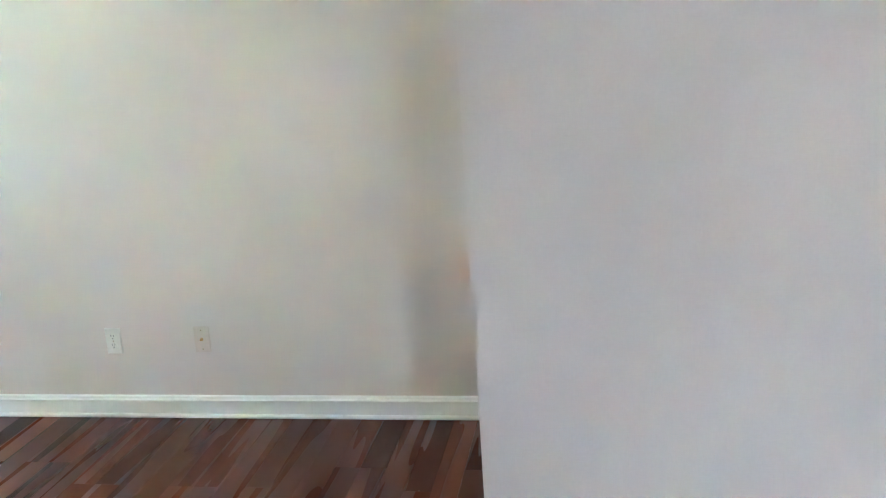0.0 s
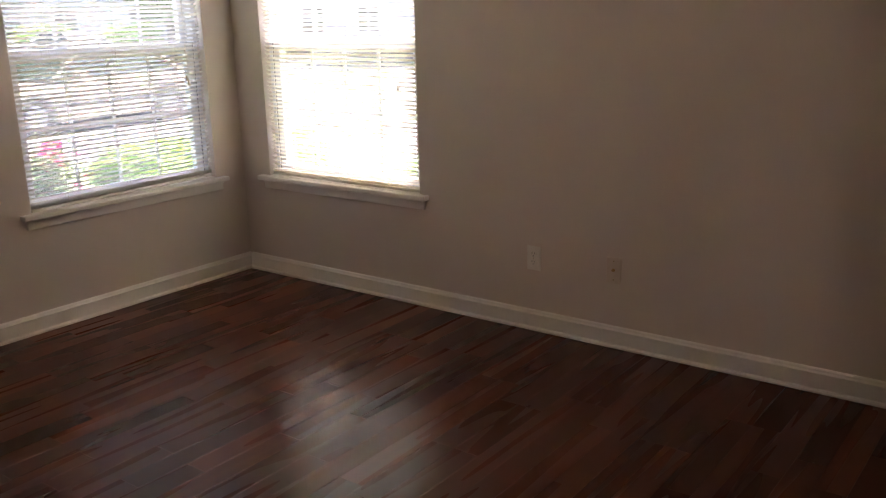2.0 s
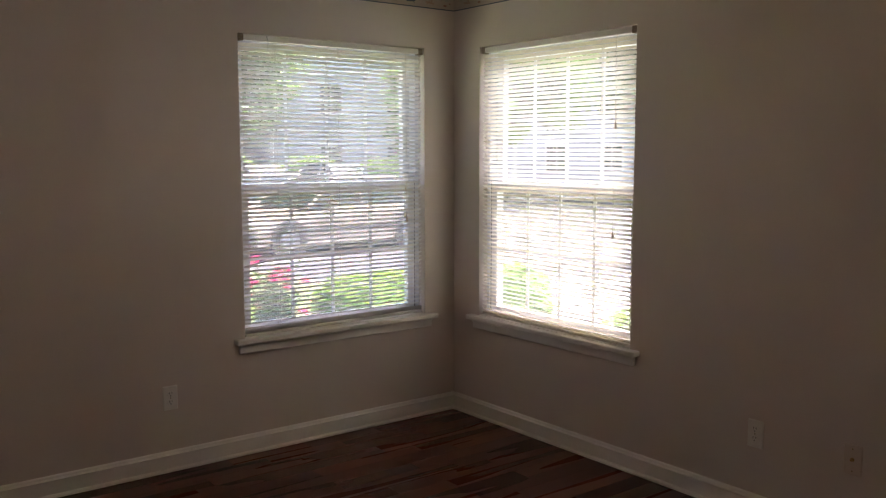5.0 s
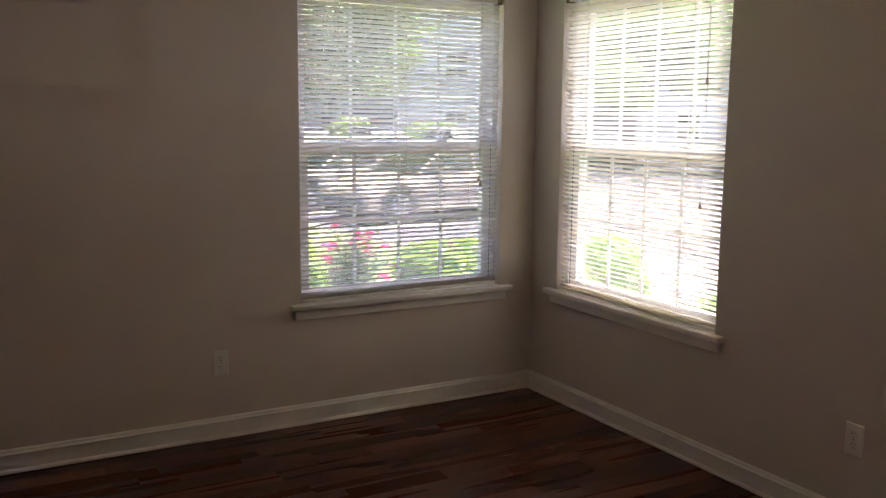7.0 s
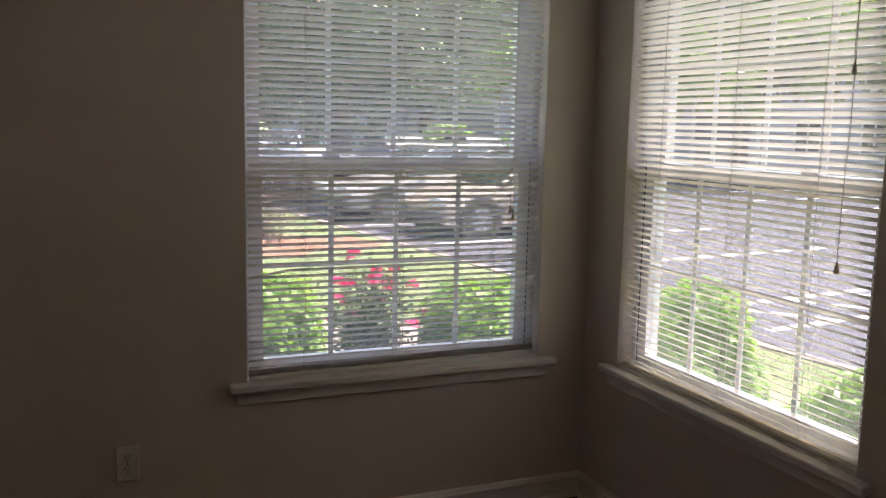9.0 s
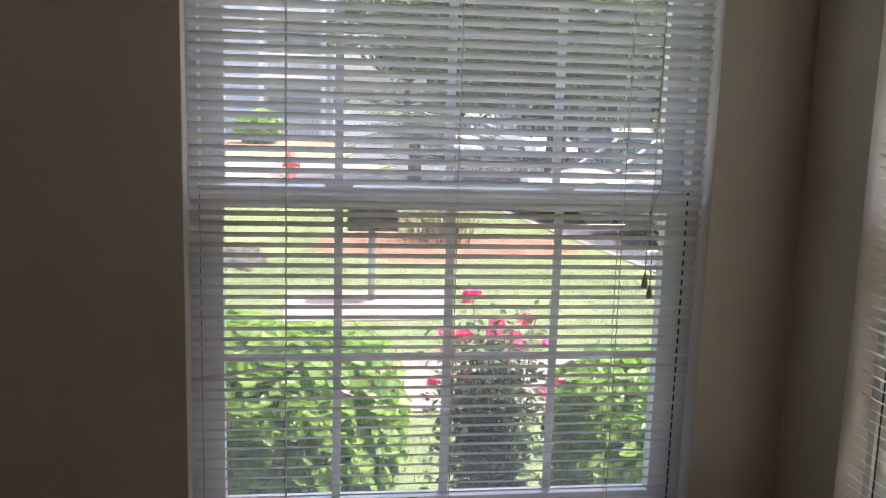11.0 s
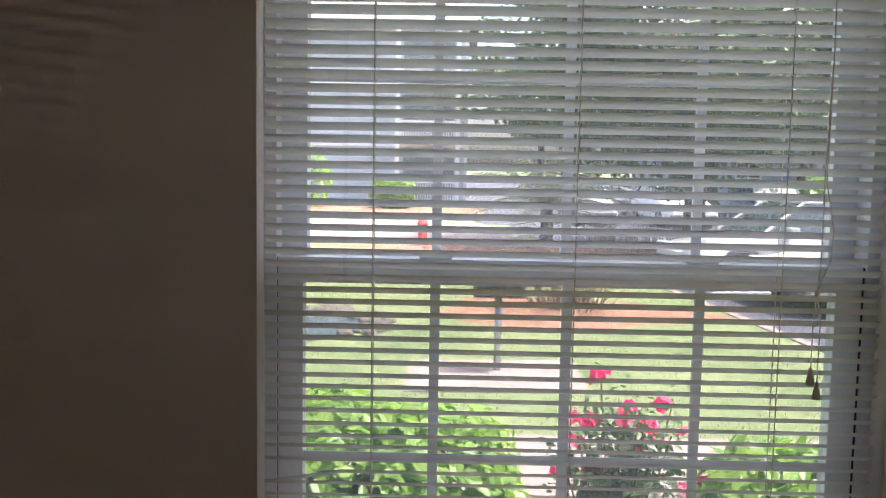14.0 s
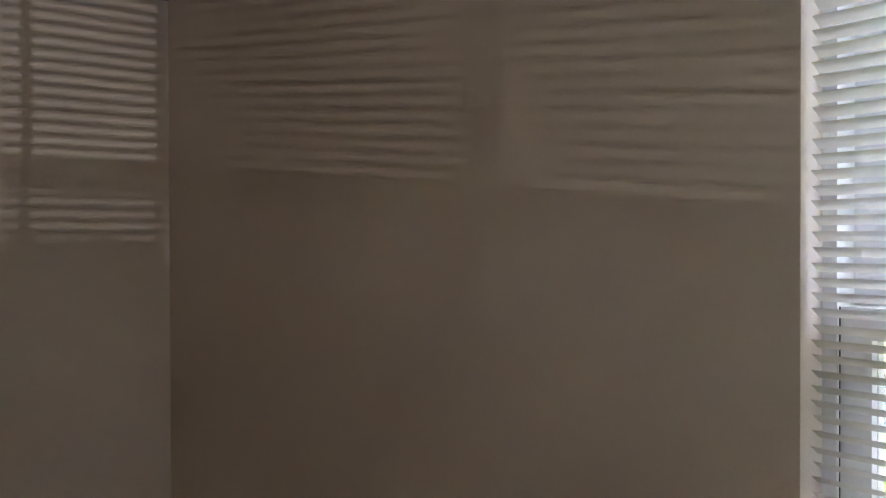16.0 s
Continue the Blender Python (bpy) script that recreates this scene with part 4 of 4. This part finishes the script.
for i in range(5):
    twig_shrub((2.2 + i * 0.8, 18.0 + 0.2 * i, LAWN), 0.8, 0.6, 45, "dry grassy shrub in the far mulch bed", 10 + i)


# ---- grill ----
IRON = surface("grill_iron", (0.03, 0.03, 0.03), (0.07, 0.06, 0.055), scale=12, rough=0.75, bump=0.2, fine=60)
GALV = surface("galvanised_post", (0.42, 0.44, 0.47), (0.52, 0.54, 0.57), scale=6, rough=0.5, metal=0.6)
grill = thing("park_grill", "black steel park grill on a galvanised post", "grill", pose(-0.61, 6.13, LAWN + 0.012))
part("post", tube(bmesh.new(), [(0, 0, -0.05), (0, 0, 0.68)], 0.032, seg=12), GALV, grill, "galvanised steel post", True)
part("firebox", boxes((-0.22, 0.22, -0.18, 0.18, 0.66, 0.668), (-0.22, -0.214, -0.18, 0.18, 0.668, 0.84), (0.214, 0.22, -0.18, 0.18, 0.668, 0.84), (-0.214, 0.214, 0.174, 0.18, 0.668, 0.84), (-0.214, 0.214, -0.18, -0.174, 0.668, 0.76)), IRON, grill)
for k in range(12):
    part("grate_bar", boxes((-0.212, 0.212, -0.165 + k * 0.028, -0.157 + k * 0.028, 0.78, 0.788)), IRON, grill)

# ---- hydrant ----
REDP = surface("hydrant_red", (0.50, 0.05, 0.05), (0.62, 0.09, 0.08), scale=12, rough=0.5)
hyd = thing("fire_hydrant", "red fire hydrant at the edge of the drive", "hydrant", pose(-1.80, 18.0, LAWN))
part("barrel", lathe([(0.14, 0), (0.14, 0.04), (0.10, 0.05), (0.10, 0.48), (0.13, 0.50), (0.13, 0.53), (0.11, 0.56), (0.08, 0.66), (0.03, 0.70), (0.03, 0.74), (0, 0.74)], 20), REDP, hyd, smooth=True)
for a in (0, 90, 180):
    part("nozzle", lathe([(0.05, 0.08), (0.05, 0.16), (0.062, 0.16), (0.062, 0.19), (0, 0.19)], 14), REDP, hyd, m=pose(0, 0, 0.40, 0, 0, a) @ pose(0, 0, 0, 0, 90, 0))


# ---- vehicles ----
TYRE = surface("tyre_rubber", (0.02, 0.02, 0.02), (0.04, 0.04, 0.04), scale=20, rough=0.85)
# wheel cover metal darkened to carry the parked cars' shade
ALLOY = surface("wheel_cover", (0.30, 0.31, 0.33), (0.42, 0.43, 0.45), scale=10, rough=0.35, metal=0.7)
CARGLASS = surface("tinted_car_glass", (0.02, 0.035, 0.035), (0.035, 0.05, 0.05), scale=2, rough=0.05, spec=0.8, bump=0.0)
LAMP = surface("headlight_lens", (0.55, 0.56, 0.58), (0.70, 0.70, 0.72), scale=10, rough=0.15)
TAIL = surface("tail_light_lens", (0.45, 0.02, 0.02), (0.55, 0.04, 0.03), scale=10, rough=0.2)
RUBBER = surface("bumper_plastic", (0.06, 0.06, 0.065), (0.10, 0.10, 0.10), scale=8, rough=0.6)


def car_paint(name, a, b):
    m = surface(name, a, b, scale=1.5, rough=0.28, bump=0.0, spec=0.6)
    m.node_tree.nodes["Principled BSDF"].inputs["Coat Weight"].default_value = 0.6
    return m


def loft(sections, cap=True):
    """Skin through rings of equal length."""
    bm = bmesh.new()
    rings = [[bm.verts.new(p) for p in s] for s in sections]
    n = len(rings[0])
    for a, b in zip(rings, rings[1:]):
        for i in range(n):
            bm.faces.new((a[i], a[(i + 1) % n], b[(i + 1) % n], b[i]))
    if cap:
        bm.faces.new(rings[0][::-1])
        bm.faces.new(rings[-1])
    return bm


def car(label, paint, m, length=4.95, base=3.0, height=1.42, width=1.82, wagon=0.0, nose=0.95):
    """A four-door car, nose towards -x, standing on z 0."""
    t = thing("car", label, "car", m, "parked cars")
    h, w, L = height, width / 2, length / 2
    belt = 0.62 * h + 0.02
    sec = []
    for x, zb, zt, k in ((-L, 0.32, 0.56, 0.80), (-L + 0.12, 0.24, 0.66, 0.93), (-L + 0.75, 0.20, belt - 0.12, 0.99), (-L + 1.35, 0.20, belt - 0.02, 1.0), (0, 0.20, belt + 0.01, 1.0), (L - 1.05, 0.20, belt + 0.03, 1.0), (L - 0.35, 0.22, belt + 0.02, 0.97), (L - 0.06, 0.26, belt - 0.04, 0.92), (L, 0.34, belt - 0.16, 0.84)):
        ww = w * k
        sec.append([(x, -ww * 0.94, zb), (x, -ww, zb + 0.12), (x, -ww * 1.0, zt - 0.18), (x, -ww * 0.93, zt - 0.02), (x, -ww * 0.6, zt), (x, ww * 0.6, zt), (x, ww * 0.93, zt - 0.02), (x, ww, zt - 0.18), (x, ww, zb + 0.12), (x, ww * 0.94, zb)])
    body = part("body", loft(sec), paint, t, smooth=False)
    sec = []
    back = L - 0.65 + wagon * 0.45
    for x, zt, k in ((-L + 1.20, belt - 0.02, 0.88), (-L + 1.85, h - 0.06, 0.74), (-L + 2.3, h, 0.72), (back - 0.75, h - 0.01, 0.72), (back - 0.5, h - 0.05, 0.73), (back, belt + 0.03, 0.86)):
        z0 = belt - 0.03
        sec.append([(x, -w * 0.90, z0), (x, -w * k, zt), (x, 0, zt + 0.012), (x, w * k, zt), (x, w * 0.90, z0)])
    part("cabin", loft(sec), CARGLASS, t, "dark tinted glass house")
    z0 = h - 0.035
    roof = soft_box(-L + 1.95, back - 0.55, -w * 0.74, w * 0.74, z0, h + 0.022, 0.02)
    part("roof", roof, paint, t)
    for s in (-1, 1):
        for x0, x1 in ((-L + 1.16, -L + 1.92), (-0.02 + 0.1, 0.10), (back - 0.62, back - 0.02)):
            za, zb = (belt - 0.02, h - 0.02) if x0 < -1 or x0 > 0.3 else (belt, h - 0.02)
            bm = bmesh.new()
            if x0 < -1:
                pts = [(x0, s * w * 0.92, belt - 0.02), (x1, s * w * 0.755, h - 0.02)]
            elif x0 > 0.3:
                pts = [(x1, s * w * 0.90, belt + 0.02), (x0, s * w * 0.755, h - 0.02)]
            else:
                pts = [(x1, s * w * 0.915, belt), (x1, s * w * 0.745, h - 0.02)]
            part("pillar", tube(bm, pts, 0.035, 0.030, 6), paint, t)
        part("side_moulding", soft_box(-L + 0.9, L - 0.6, min(s * w, s * (w + 0.012)), max(s * w, s * (w + 0.012)), 0.46, 0.52, 0.004), RUBBER, t)
        part("mirror", soft_box(-L + 1.55, -L + 1.70, min(s * w * 0.96, s * (w + 0.16)), max(s * w * 0.96, s * (w + 0.16)), belt + 0.0, belt + 0.13, 0.02), paint, t)
        for xd in (0.05, 1.0):
            part("door_handle", soft_box(xd, xd + 0.14, min(s * w, s * (w + 0.02)), max(s * w, s * (w + 0.02)), belt - 0.17, belt - 0.14, 0.006), paint, t)
        part("headlight", soft_box(-L + 0.02, -L + 0.2, min(s * w * 0.45, s * w * 0.88), max(s * w * 0.45, s * w * 0.88), 0.56, 0.68, 0.02), LAMP, t)
        part("tail_light", soft_box(L - 0.12, L + 0.005, min(s * w * 0.45, s * w * 0.9), max(s * w * 0.45, s * w * 0.9), 0.60, 0.76, 0.02), TAIL, t)
    part("bumper", soft_box(-L - 0.05, -L + 0.25, -w * 0.86, w * 0.86, 0.26, 0.46, 0.04), RUBBER, t)
    part("bumper", soft_box(L - 0.25, L + 0.05, -w * 0.86, w * 0.86, 0.28, 0.50, 0.04), RUBBER, t)
    xf = -L + nose
    for x in (xf, xf + base):
        for s in (-1, 1):
            wm = pose(x, s * (w - 0.10), 0.325, 90, 0, 0)
            wheel = part("wheel_arch", lathe([(0.0, -0.055), (0.385, -0.055), (0.385, 0.103), (0.0, 0.103)], 28), RUBBER, t, "dark wheel well", m=wm)
            tyre = part("wheel", lathe([(0.0, -0.10), (0.30, -0.10), (0.325, -0.07), (0.325, 0.085), (0.30, 0.113), (0.215, 0.113), (0.21, 0.09), (0.0, 0.09)], 28), TYRE, t, m=wm if s < 0 else wm @ pose(0, 0, 0, 180))
            part("wheel_cover", lathe([(0.0, 0.105), (0.05, 0.112), (0.12, 0.105), (0.17, 0.11), (0.208, 0.10), (0.21, 0.09), (0.0, 0.089)], 20), ALLOY, tyre)
            for k in range(8):
                hole = boxes((0.10, 0.165, -0.018, 0.018, 0.108, 0.1125))
                bmesh.ops.transform(hole, matrix=pose(0, 0, 0, 0, 0, k * 45), verts=hole.verts[:])
                part("vent_hole", hole, RUBBER, tyre)
    return t


def stall(u, v, turn=0.0):
    p = lot(u, v, LOT)
    return pose(p[0], p[1], LOT, 0, 0, TURN + turn)


# darkened below true champagne to put tree shade into the paint
TAN = car_paint("shaded_champagne_paint", (0.35, 0.30, 0.25), (0.39, 0.34, 0.285))
car("champagne-tan sedan parked beyond the lawn", TAN, stall(3.40, 8.44), length=4.65, base=2.86, nose=0.74)
PEARL = car_paint("pearl_paint", (0.36, 0.35, 0.33), (0.42, 0.41, 0.39))
car("pale silver-beige sedan parked beside the tan one", PEARL, stall(2.95, 11.1), length=4.7, base=2.8, nose=0.85)
SILVER = car_paint("silver_paint", (0.52, 0.54, 0.57), (0.58, 0.60, 0.62))
NAVY = car_paint("navy_paint", (0.03, 0.04, 0.09), (0.04, 0.055, 0.11))
WHITE = car_paint("white_paint", (0.72, 0.72, 0.72), (0.78, 0.78, 0.77))
for x, y, turn, paint, label, wag in ((3.3, 30.6, 95, SILVER, "silver sedan parked far across the drive", 0), (6.5, 30.0, 95, WHITE, "white sedan parked far across the drive", 1), (9.6, 29.2, 92, NAVY, "dark blue wagon parked far across the drive", 1), (12.6, 28.6, 95, NAVY, "dark blue sedan parked far across the drive", 0), (15.8, 27.8, 95, SILVER, "silver sedan parked far across the drive", 0)):
    car(label, paint, pose(x, y, LOT, 0, 0, turn), length=4.6, base=2.7, height=1.46, wagon=wag)


# ---- trees ----
def tree(name, label, at, trunk_h, trunk_r, crown, count, size, material, seed, limbs=9, clumps=26):
    """Tapered trunk, limbs and a crown of leaf clumps with gaps. crown: rx, ry, rz, height of its middle."""
    t = thing(name, label, "tree", pose(*at), "trees")
    rng = np.random.default_rng(seed)
    rx, ry, rz, zc = crown
    bm = bmesh.new()
    tube(bm, [(0, 0, -0.2), (0.05 * trunk_r, 0, 0.35), (0.2 * trunk_r, 0.3 * trunk_r, trunk_h * 0.6), (0.1, 0.05, trunk_h)], trunk_r * 1.25, trunk_r * 0.7, 10)
    part("trunk", bm, BARK, t)
    cen = rng.normal(0, 1, (clumps, 3))
    cen /= np.linalg.norm(cen, axis=1)[:, None]
    cen *= rng.uniform(0.35, 0.92, clumps)[:, None] ** 0.6
    cen = cen * np.array([rx, ry, rz]) + np.array([0, 0, zc])
    bm = bmesh.new()
    for k in range(limbs):
        c = cen[k % clumps]
        mid = (c[0] * 0.45, c[1] * 0.45, trunk_h * 0.5 + c[2] * 0.5)
        tube(bm, [(0.05, 0, trunk_h * 0.82), mid, tuple(c)], trunk_r * 0.45, 0.03, 6)
    part("limbs", bm, BARK, t)
    per = count // clumps
    pts, nr = [], []
    for c in cen:
        s = rng.uniform(0.20, 0.36)
        d = rng.normal(0, 1, (per, 3))
        d /= np.linalg.norm(d, axis=1)[:, None]
        rr = rng.uniform(0.45, 1.05, per)[:, None]
        pts.append(c + d * rr * np.array([rx * s, ry * s, rz * s * 0.8]))
        nr.append(d * 0.6 + np.array([0, 0, 0.7]))
    pts, nr = np.concatenate(pts), np.concatenate(nr)
    scatter("crown", pts, nr, size * rng.uniform(0.6, 1.3, len(pts)), material, t, seed)
    return t


tree("oak_tree", "spreading oak with dense green crown beside the drive", (4.3, 18.6, LAWN), 3.0, 0.24, (4.5, 4.5, 3.7, 5.3), 30000, 0.23, OAK_LEAF, 1, clumps=70)
FARTREE = "leafy green tree beyond the parking lot"
for i, (x, y, r, h) in enumerate(((19, 21, 4.2, 8.5), (25, 17, 4.0, 8.0), (29, 11, 4.5, 9.0), (34, 25, 5.0, 10.5), (33, 3, 4.5, 9.0), (42, 14, 5.5, 11), (14, 38, 4.6, 9.5), (3, 44, 4.6, 10), (27, 38, 5.2, 11), (-24, 42, 3.2, 5.0), (-14, 43, 2.4, 4.2), (9, 34, 4.6, 8.5), (13.5, 36, 4.6, 9), (24, 27, 4.4, 9.0), (30, 19, 4.4, 8.5), (38, 9, 4.8, 10), (21.5, 29.5, 2.3, 6.0), (36, 33, 5, 11), (45, 24, 5, 11), (46, 4, 5, 10))):
    tree("far_tree", FARTREE, (x, y, LOT), h * 0.36, 0.2, (r, r, h * 0.36, h * 0.64), 7000, 0.34, OAK_LEAF if i % 2 else BRIGHT_LEAF, 60 + i, clumps=34)


def palm(at, h, r):
    t = thing("palm", "grey-green palm with feathery arching fronds", "palm", pose(*at))
    rng = np.random.default_rng(2)
    part("trunk", tube(bmesh.new(), [(0, 0, -0.1), (0.02, 0, h * 0.5), (0, 0, h)], 0.17, 0.13, 10), BARK, t)
    for k in range(40):
        a = k * 2.4
        el = rng.uniform(-0.15, 1.4)
        bm = bmesh.new()
        for j in range(16):
            u = (j + 1) / 16
            rad = r * u
            px, pz = rad * math.cos(el), h + rad * math.sin(el) - 0.42 * r * u * u
            for s in (-1, 1):
                ln = 0.50 * (1 - 0.55 * abs(u - 0.45))
                b = Vector((px, 0, pz))
                e = Vector((px + 0.20, s * ln * 0.75, pz - 0.25 * ln))
                wv = Vector((0.030, 0, 0.012))
                bm.faces.new([bm.verts.new(b - wv), bm.verts.new(b + wv), bm.verts.new(e)])
        tube(bm, [(0, 0, h), (0.5 * r * math.cos(el), 0, h + 0.5 * r * math.sin(el) - 0.1 * r), (r * math.cos(el), 0, h + r * math.sin(el) - 0.42 * r)], 0.018, 0.006, 4)
        part("frond", bm, PALM_LEAF, t, m=pose(0, 0, 0, 0, 0, math.degrees(a)))


palm((0.98, 18.6, LAWN), 1.0, 2.3)
for i, (x, y, s) in enumerate(((-8.6, 37.5, 1.9), (-12.6, 37.8, 1.7), (-17.5, 37.5, 1.4), (-4.0, 38, 1.0), (12.5, 31.5, 1.3), (16, 30.5, 1.2), (19.5, 29.5, 1.2))):
    leafy("foundation_shrub", "bright green shrub before the far building", "shrub", (x, y, LOT), s, s, s * 0.75, 1100, 0.24, BRIGHT_LEAF if i % 3 else HEDGE_LEAF, 80 + i, "far shrubs")

# ---- far buildings ----
SIDING = surface("blue_grey_siding", (0.42, 0.46, 0.52), (0.48, 0.52, 0.57), scale=0.6, rough=0.7, bump=0.1)
SIDING2 = surface("warm_grey_siding", (0.55, 0.54, 0.51), (0.62, 0.61, 0.58), scale=0.6, rough=0.7, bump=0.1)
WHITETRIM = surface("exterior_trim", (0.74, 0.74, 0.73), (0.80, 0.80, 0.79), scale=3, rough=0.6)
DOORWAY_SHADE = surface("balcony_doorway_shade", (0.15, 0.17, 0.19), (0.22, 0.24, 0.26), scale=1.5, rough=0.3)
SHINGLE = surface("roof_shingle", (0.15, 0.14, 0.14), (0.24, 0.23, 0.22), scale=4, rough=0.9, bump=0.5)


def apartment(label, m, width, floors, siding, balconies, windows, depth=12.0, fh=3.0):
    """A clapboard block; local x along the front, front at y 0 looking to -y."""
    t = thing("apartment_building", label, "building", m, "far buildings")
    H = floors * fh
    part("wall", boxes((0, width, 0.05, depth, 0, H)), siding, t)
    n = int(H / 0.25)
    bm = bmesh.new()
    for k in range(n):
        z = k * 0.25
        v = [bm.verts.new(c) for c in ((0, 0.02, z), (width, 0.02, z), (width, 0.05, z + 0.25), (0, 0.05, z + 0.25))]
        bm.faces.new(v)
        v = [bm.verts.new(c) for c in ((0, 0.02, z), (width, 0.02, z), (width, 0.05, z), (0, 0.05, z))]
        bm.faces.new(v[::-1])
    tagged(part("clapboards", bm, siding, t), kind="stuff")
    bm = bmesh.new()
    a = [bm.verts.new(c) for c in ((-0.5, -0.6, H), (width + 0.5, -0.6, H), (width + 0.5, depth / 2, H + 2.4), (-0.5, depth / 2, H + 2.4))]
    b = [bm.verts.new(c) for c in ((-0.5, depth + 0.6, H), (width + 0.5, depth + 0.6, H))]
    bm.faces.new(a)
    bm.faces.new((a[3], a[2], b[1], b[0]))
    bm.faces.new((a[0], a[3], b[0]))
    bm.faces.new((a[1], b[1], a[2]))
    bm.faces.new((a[0], b[0], b[1], a[1]))
    part("roof", bm, SHINGLE, t)
    part("fascia", boxes((-0.5, width + 0.5, -0.68, -0.6, H - 0.18, H + 0.06)), WHITETRIM, t)
    for f in range(1, floors):
        part("band_board", boxes((0, width, -0.02, 0.018, f * fh - 0.12, f * fh + 0.10)), WHITETRIM, t)
    for x in (0.0, width - 0.18):
        part("corner_board", boxes((x, x + 0.18, -0.03, 0.018, 0, H)), WHITETRIM, t)
    for f in range(floors):
        z = f * fh
        for x in windows:
            fr = part("window", boxes((x - 0.08, x, -0.04, 0.03, z + 0.8, z + 2.4), (x + 1.1, x + 1.18, -0.04, 0.03, z + 0.8, z + 2.4), (x, x + 1.1, -0.04, 0.03, z + 2.3, z + 2.4), (x, x + 1.1, -0.04, 0.03, z + 0.8, z + 0.9), (x, x + 1.1, -0.03, 0.03, z + 1.56, z + 1.64), (x + 0.52, x + 0.58, -0.025, 0.02, z + 0.9, z + 2.3)), WHITETRIM, t)
            part("pane", boxes((x, x + 1.1, -0.005, 0.015, z + 0.9, z + 2.3)), CARGLASS, fr)
        for x in balconies:
            bal = part("balcony", boxes((x, x + 3.2, -1.5, 0.0, z + 0.0, z + 0.18), (x + 0.05, x + 3.15, -1.48, -1.42, z + 1.08, z + 1.16)), WHITETRIM, t)
            # flat panel on the wall, dark colour standing in for balcony shade
            part("shade_panel", boxes((x + 0.3, x + 2.9, -0.012, 0.012, z + 0.2, z + 2.5)), DOORWAY_SHADE, bal, "balcony doorway panel, shade put in its dark colour")
            bm = boxes((x, x + 0.2, -1.5, -1.3, z + 0.18, z + fh), (x + 3.0, x + 3.2, -1.5, -1.3, z + 0.18, z + fh))
            part("post", bm, WHITETRIM, bal)
            bm = bmesh.new()
            for k in range(22):
                box(bm, x + 0.26 + k * 0.125, x + 0.30 + k * 0.125, -1.47, -1.43, z + 0.18, z + 1.08)
            tagged(part("balusters", bm, WHITETRIM, bal), kind="stuff")
    return t


apartment("three-storey blue-grey clapboard apartment building with white balconies", pose(-42.2, 44, LOT), 41.5, 3, SIDING, (37.9, 9.0), (2, 5, 14, 17), fh=3.0)
apartment("three-storey grey clapboard apartment building across the lot", pose(8, 45.5, LOT, 0, 0, -34), 34.0, 3, SIDING, (9.5, 22.0), (2, 5.5, 15, 18.5, 27, 30))
apartment("single-storey pale clapboard building far across the lot", pose(48, 46, LOT, 0, 0, -62), 40.0, 1, SIDING2, (9.0, 22.0), (5.5, 27))

# ---- lawn blades near the house ----
rng = np.random.default_rng(31)
n = 26000
gx, gy = rng.uniform(-4.2, 3.2, n), 1.6 + 6.5 * rng.random(n) ** 1.3
on_walk = (gy > 3.0) & (gy < 4.1) | (gy > 5.30) & (gy < 6.62) & (gx > -1.42) & (gx < 0.14) | (gx < -2.0) & (gy > 6.9)
edge = gx > 3.35 - 0.21 * (gy - 2.5)
gx, gy = gx[~(on_walk | edge)], gy[~(on_walk | edge)]
h = rng.uniform(0.012, 0.03, len(gx))
ang = rng.uniform(0, 6.28, len(gx))
base = np.stack([gx, gy, np.full(len(gx), LAWN)], 1)
side = np.stack([np.cos(ang), np.sin(ang), np.zeros(len(gx))], 1) * 0.004
tipv = base + np.stack([rng.normal(0, 0.012, len(gx)), rng.normal(0, 0.012, len(gx)), h], 1)
verts = np.stack([base - side, base + side, tipv], 1).reshape(-1, 3)
me = bpy.data.meshes.new("grass")
me.from_pydata(verts.tolist(), [], np.arange(len(verts)).reshape(-1, 3).tolist())
me.materials.append(BLADE_GRASS)
tagged(new("grass", me), "short green grass blades on the lawn", "grass", kind="stuff")

# ---- floor strips ----
rng = random.Random(7)
ROW = 0.098
lengths = (0.42, 0.58, 0.74, 0.95, 1.18)
strips = {}
for ln in lengths:
    bm = boxes((0, ln - 0.0005, 0, ROW - 0.0005, -0.006, 0.0))
    bmesh.ops.bevel(bm, geom=[e for e in bm.edges if all(abs(v.co.z) < 1e-6 for v in e.verts)], offset=0.0003, segments=1, affect="EDGES")
    strips[ln] = mesh_of("floor_strip", bm, WOOD)
y = -ROW
count, rest = 0, []
while y > -5.5:
    x = -0.001 - rng.uniform(0, 0.3)
    end = WX if y > -3.3 else -4.63
    xs = x
    start = 0.0
    while start > end:
        ln = rng.choice(lengths)
        if start == 0.0:
            ln = rng.choice(lengths[:3])
        x0 = start - ln
        if x0 < end:
            ok = [l for l in lengths if start - l >= end - 0.25]
            ln = max(ok) if ok else lengths[0]
            x0 = start - ln
        if y > SY - 0.3 or x0 < EX:
            (rest.append((x0, y, ln)) if count >= 300 else piece("floor_strip", strips[ln], floor, pose(x0, y, 0.0005)))
            count += 1
        start = x0
    y -= ROW
if rest:
    bm = bmesh.new()
    for x0, y0, ln in rest:
        box(bm, x0, x0 + ln - 0.0005, y0, y0 + ROW - 0.0005, -0.006, 0.0005)
    tagged(part("floor_strips", bm, WOOD, floor), kind="stuff")
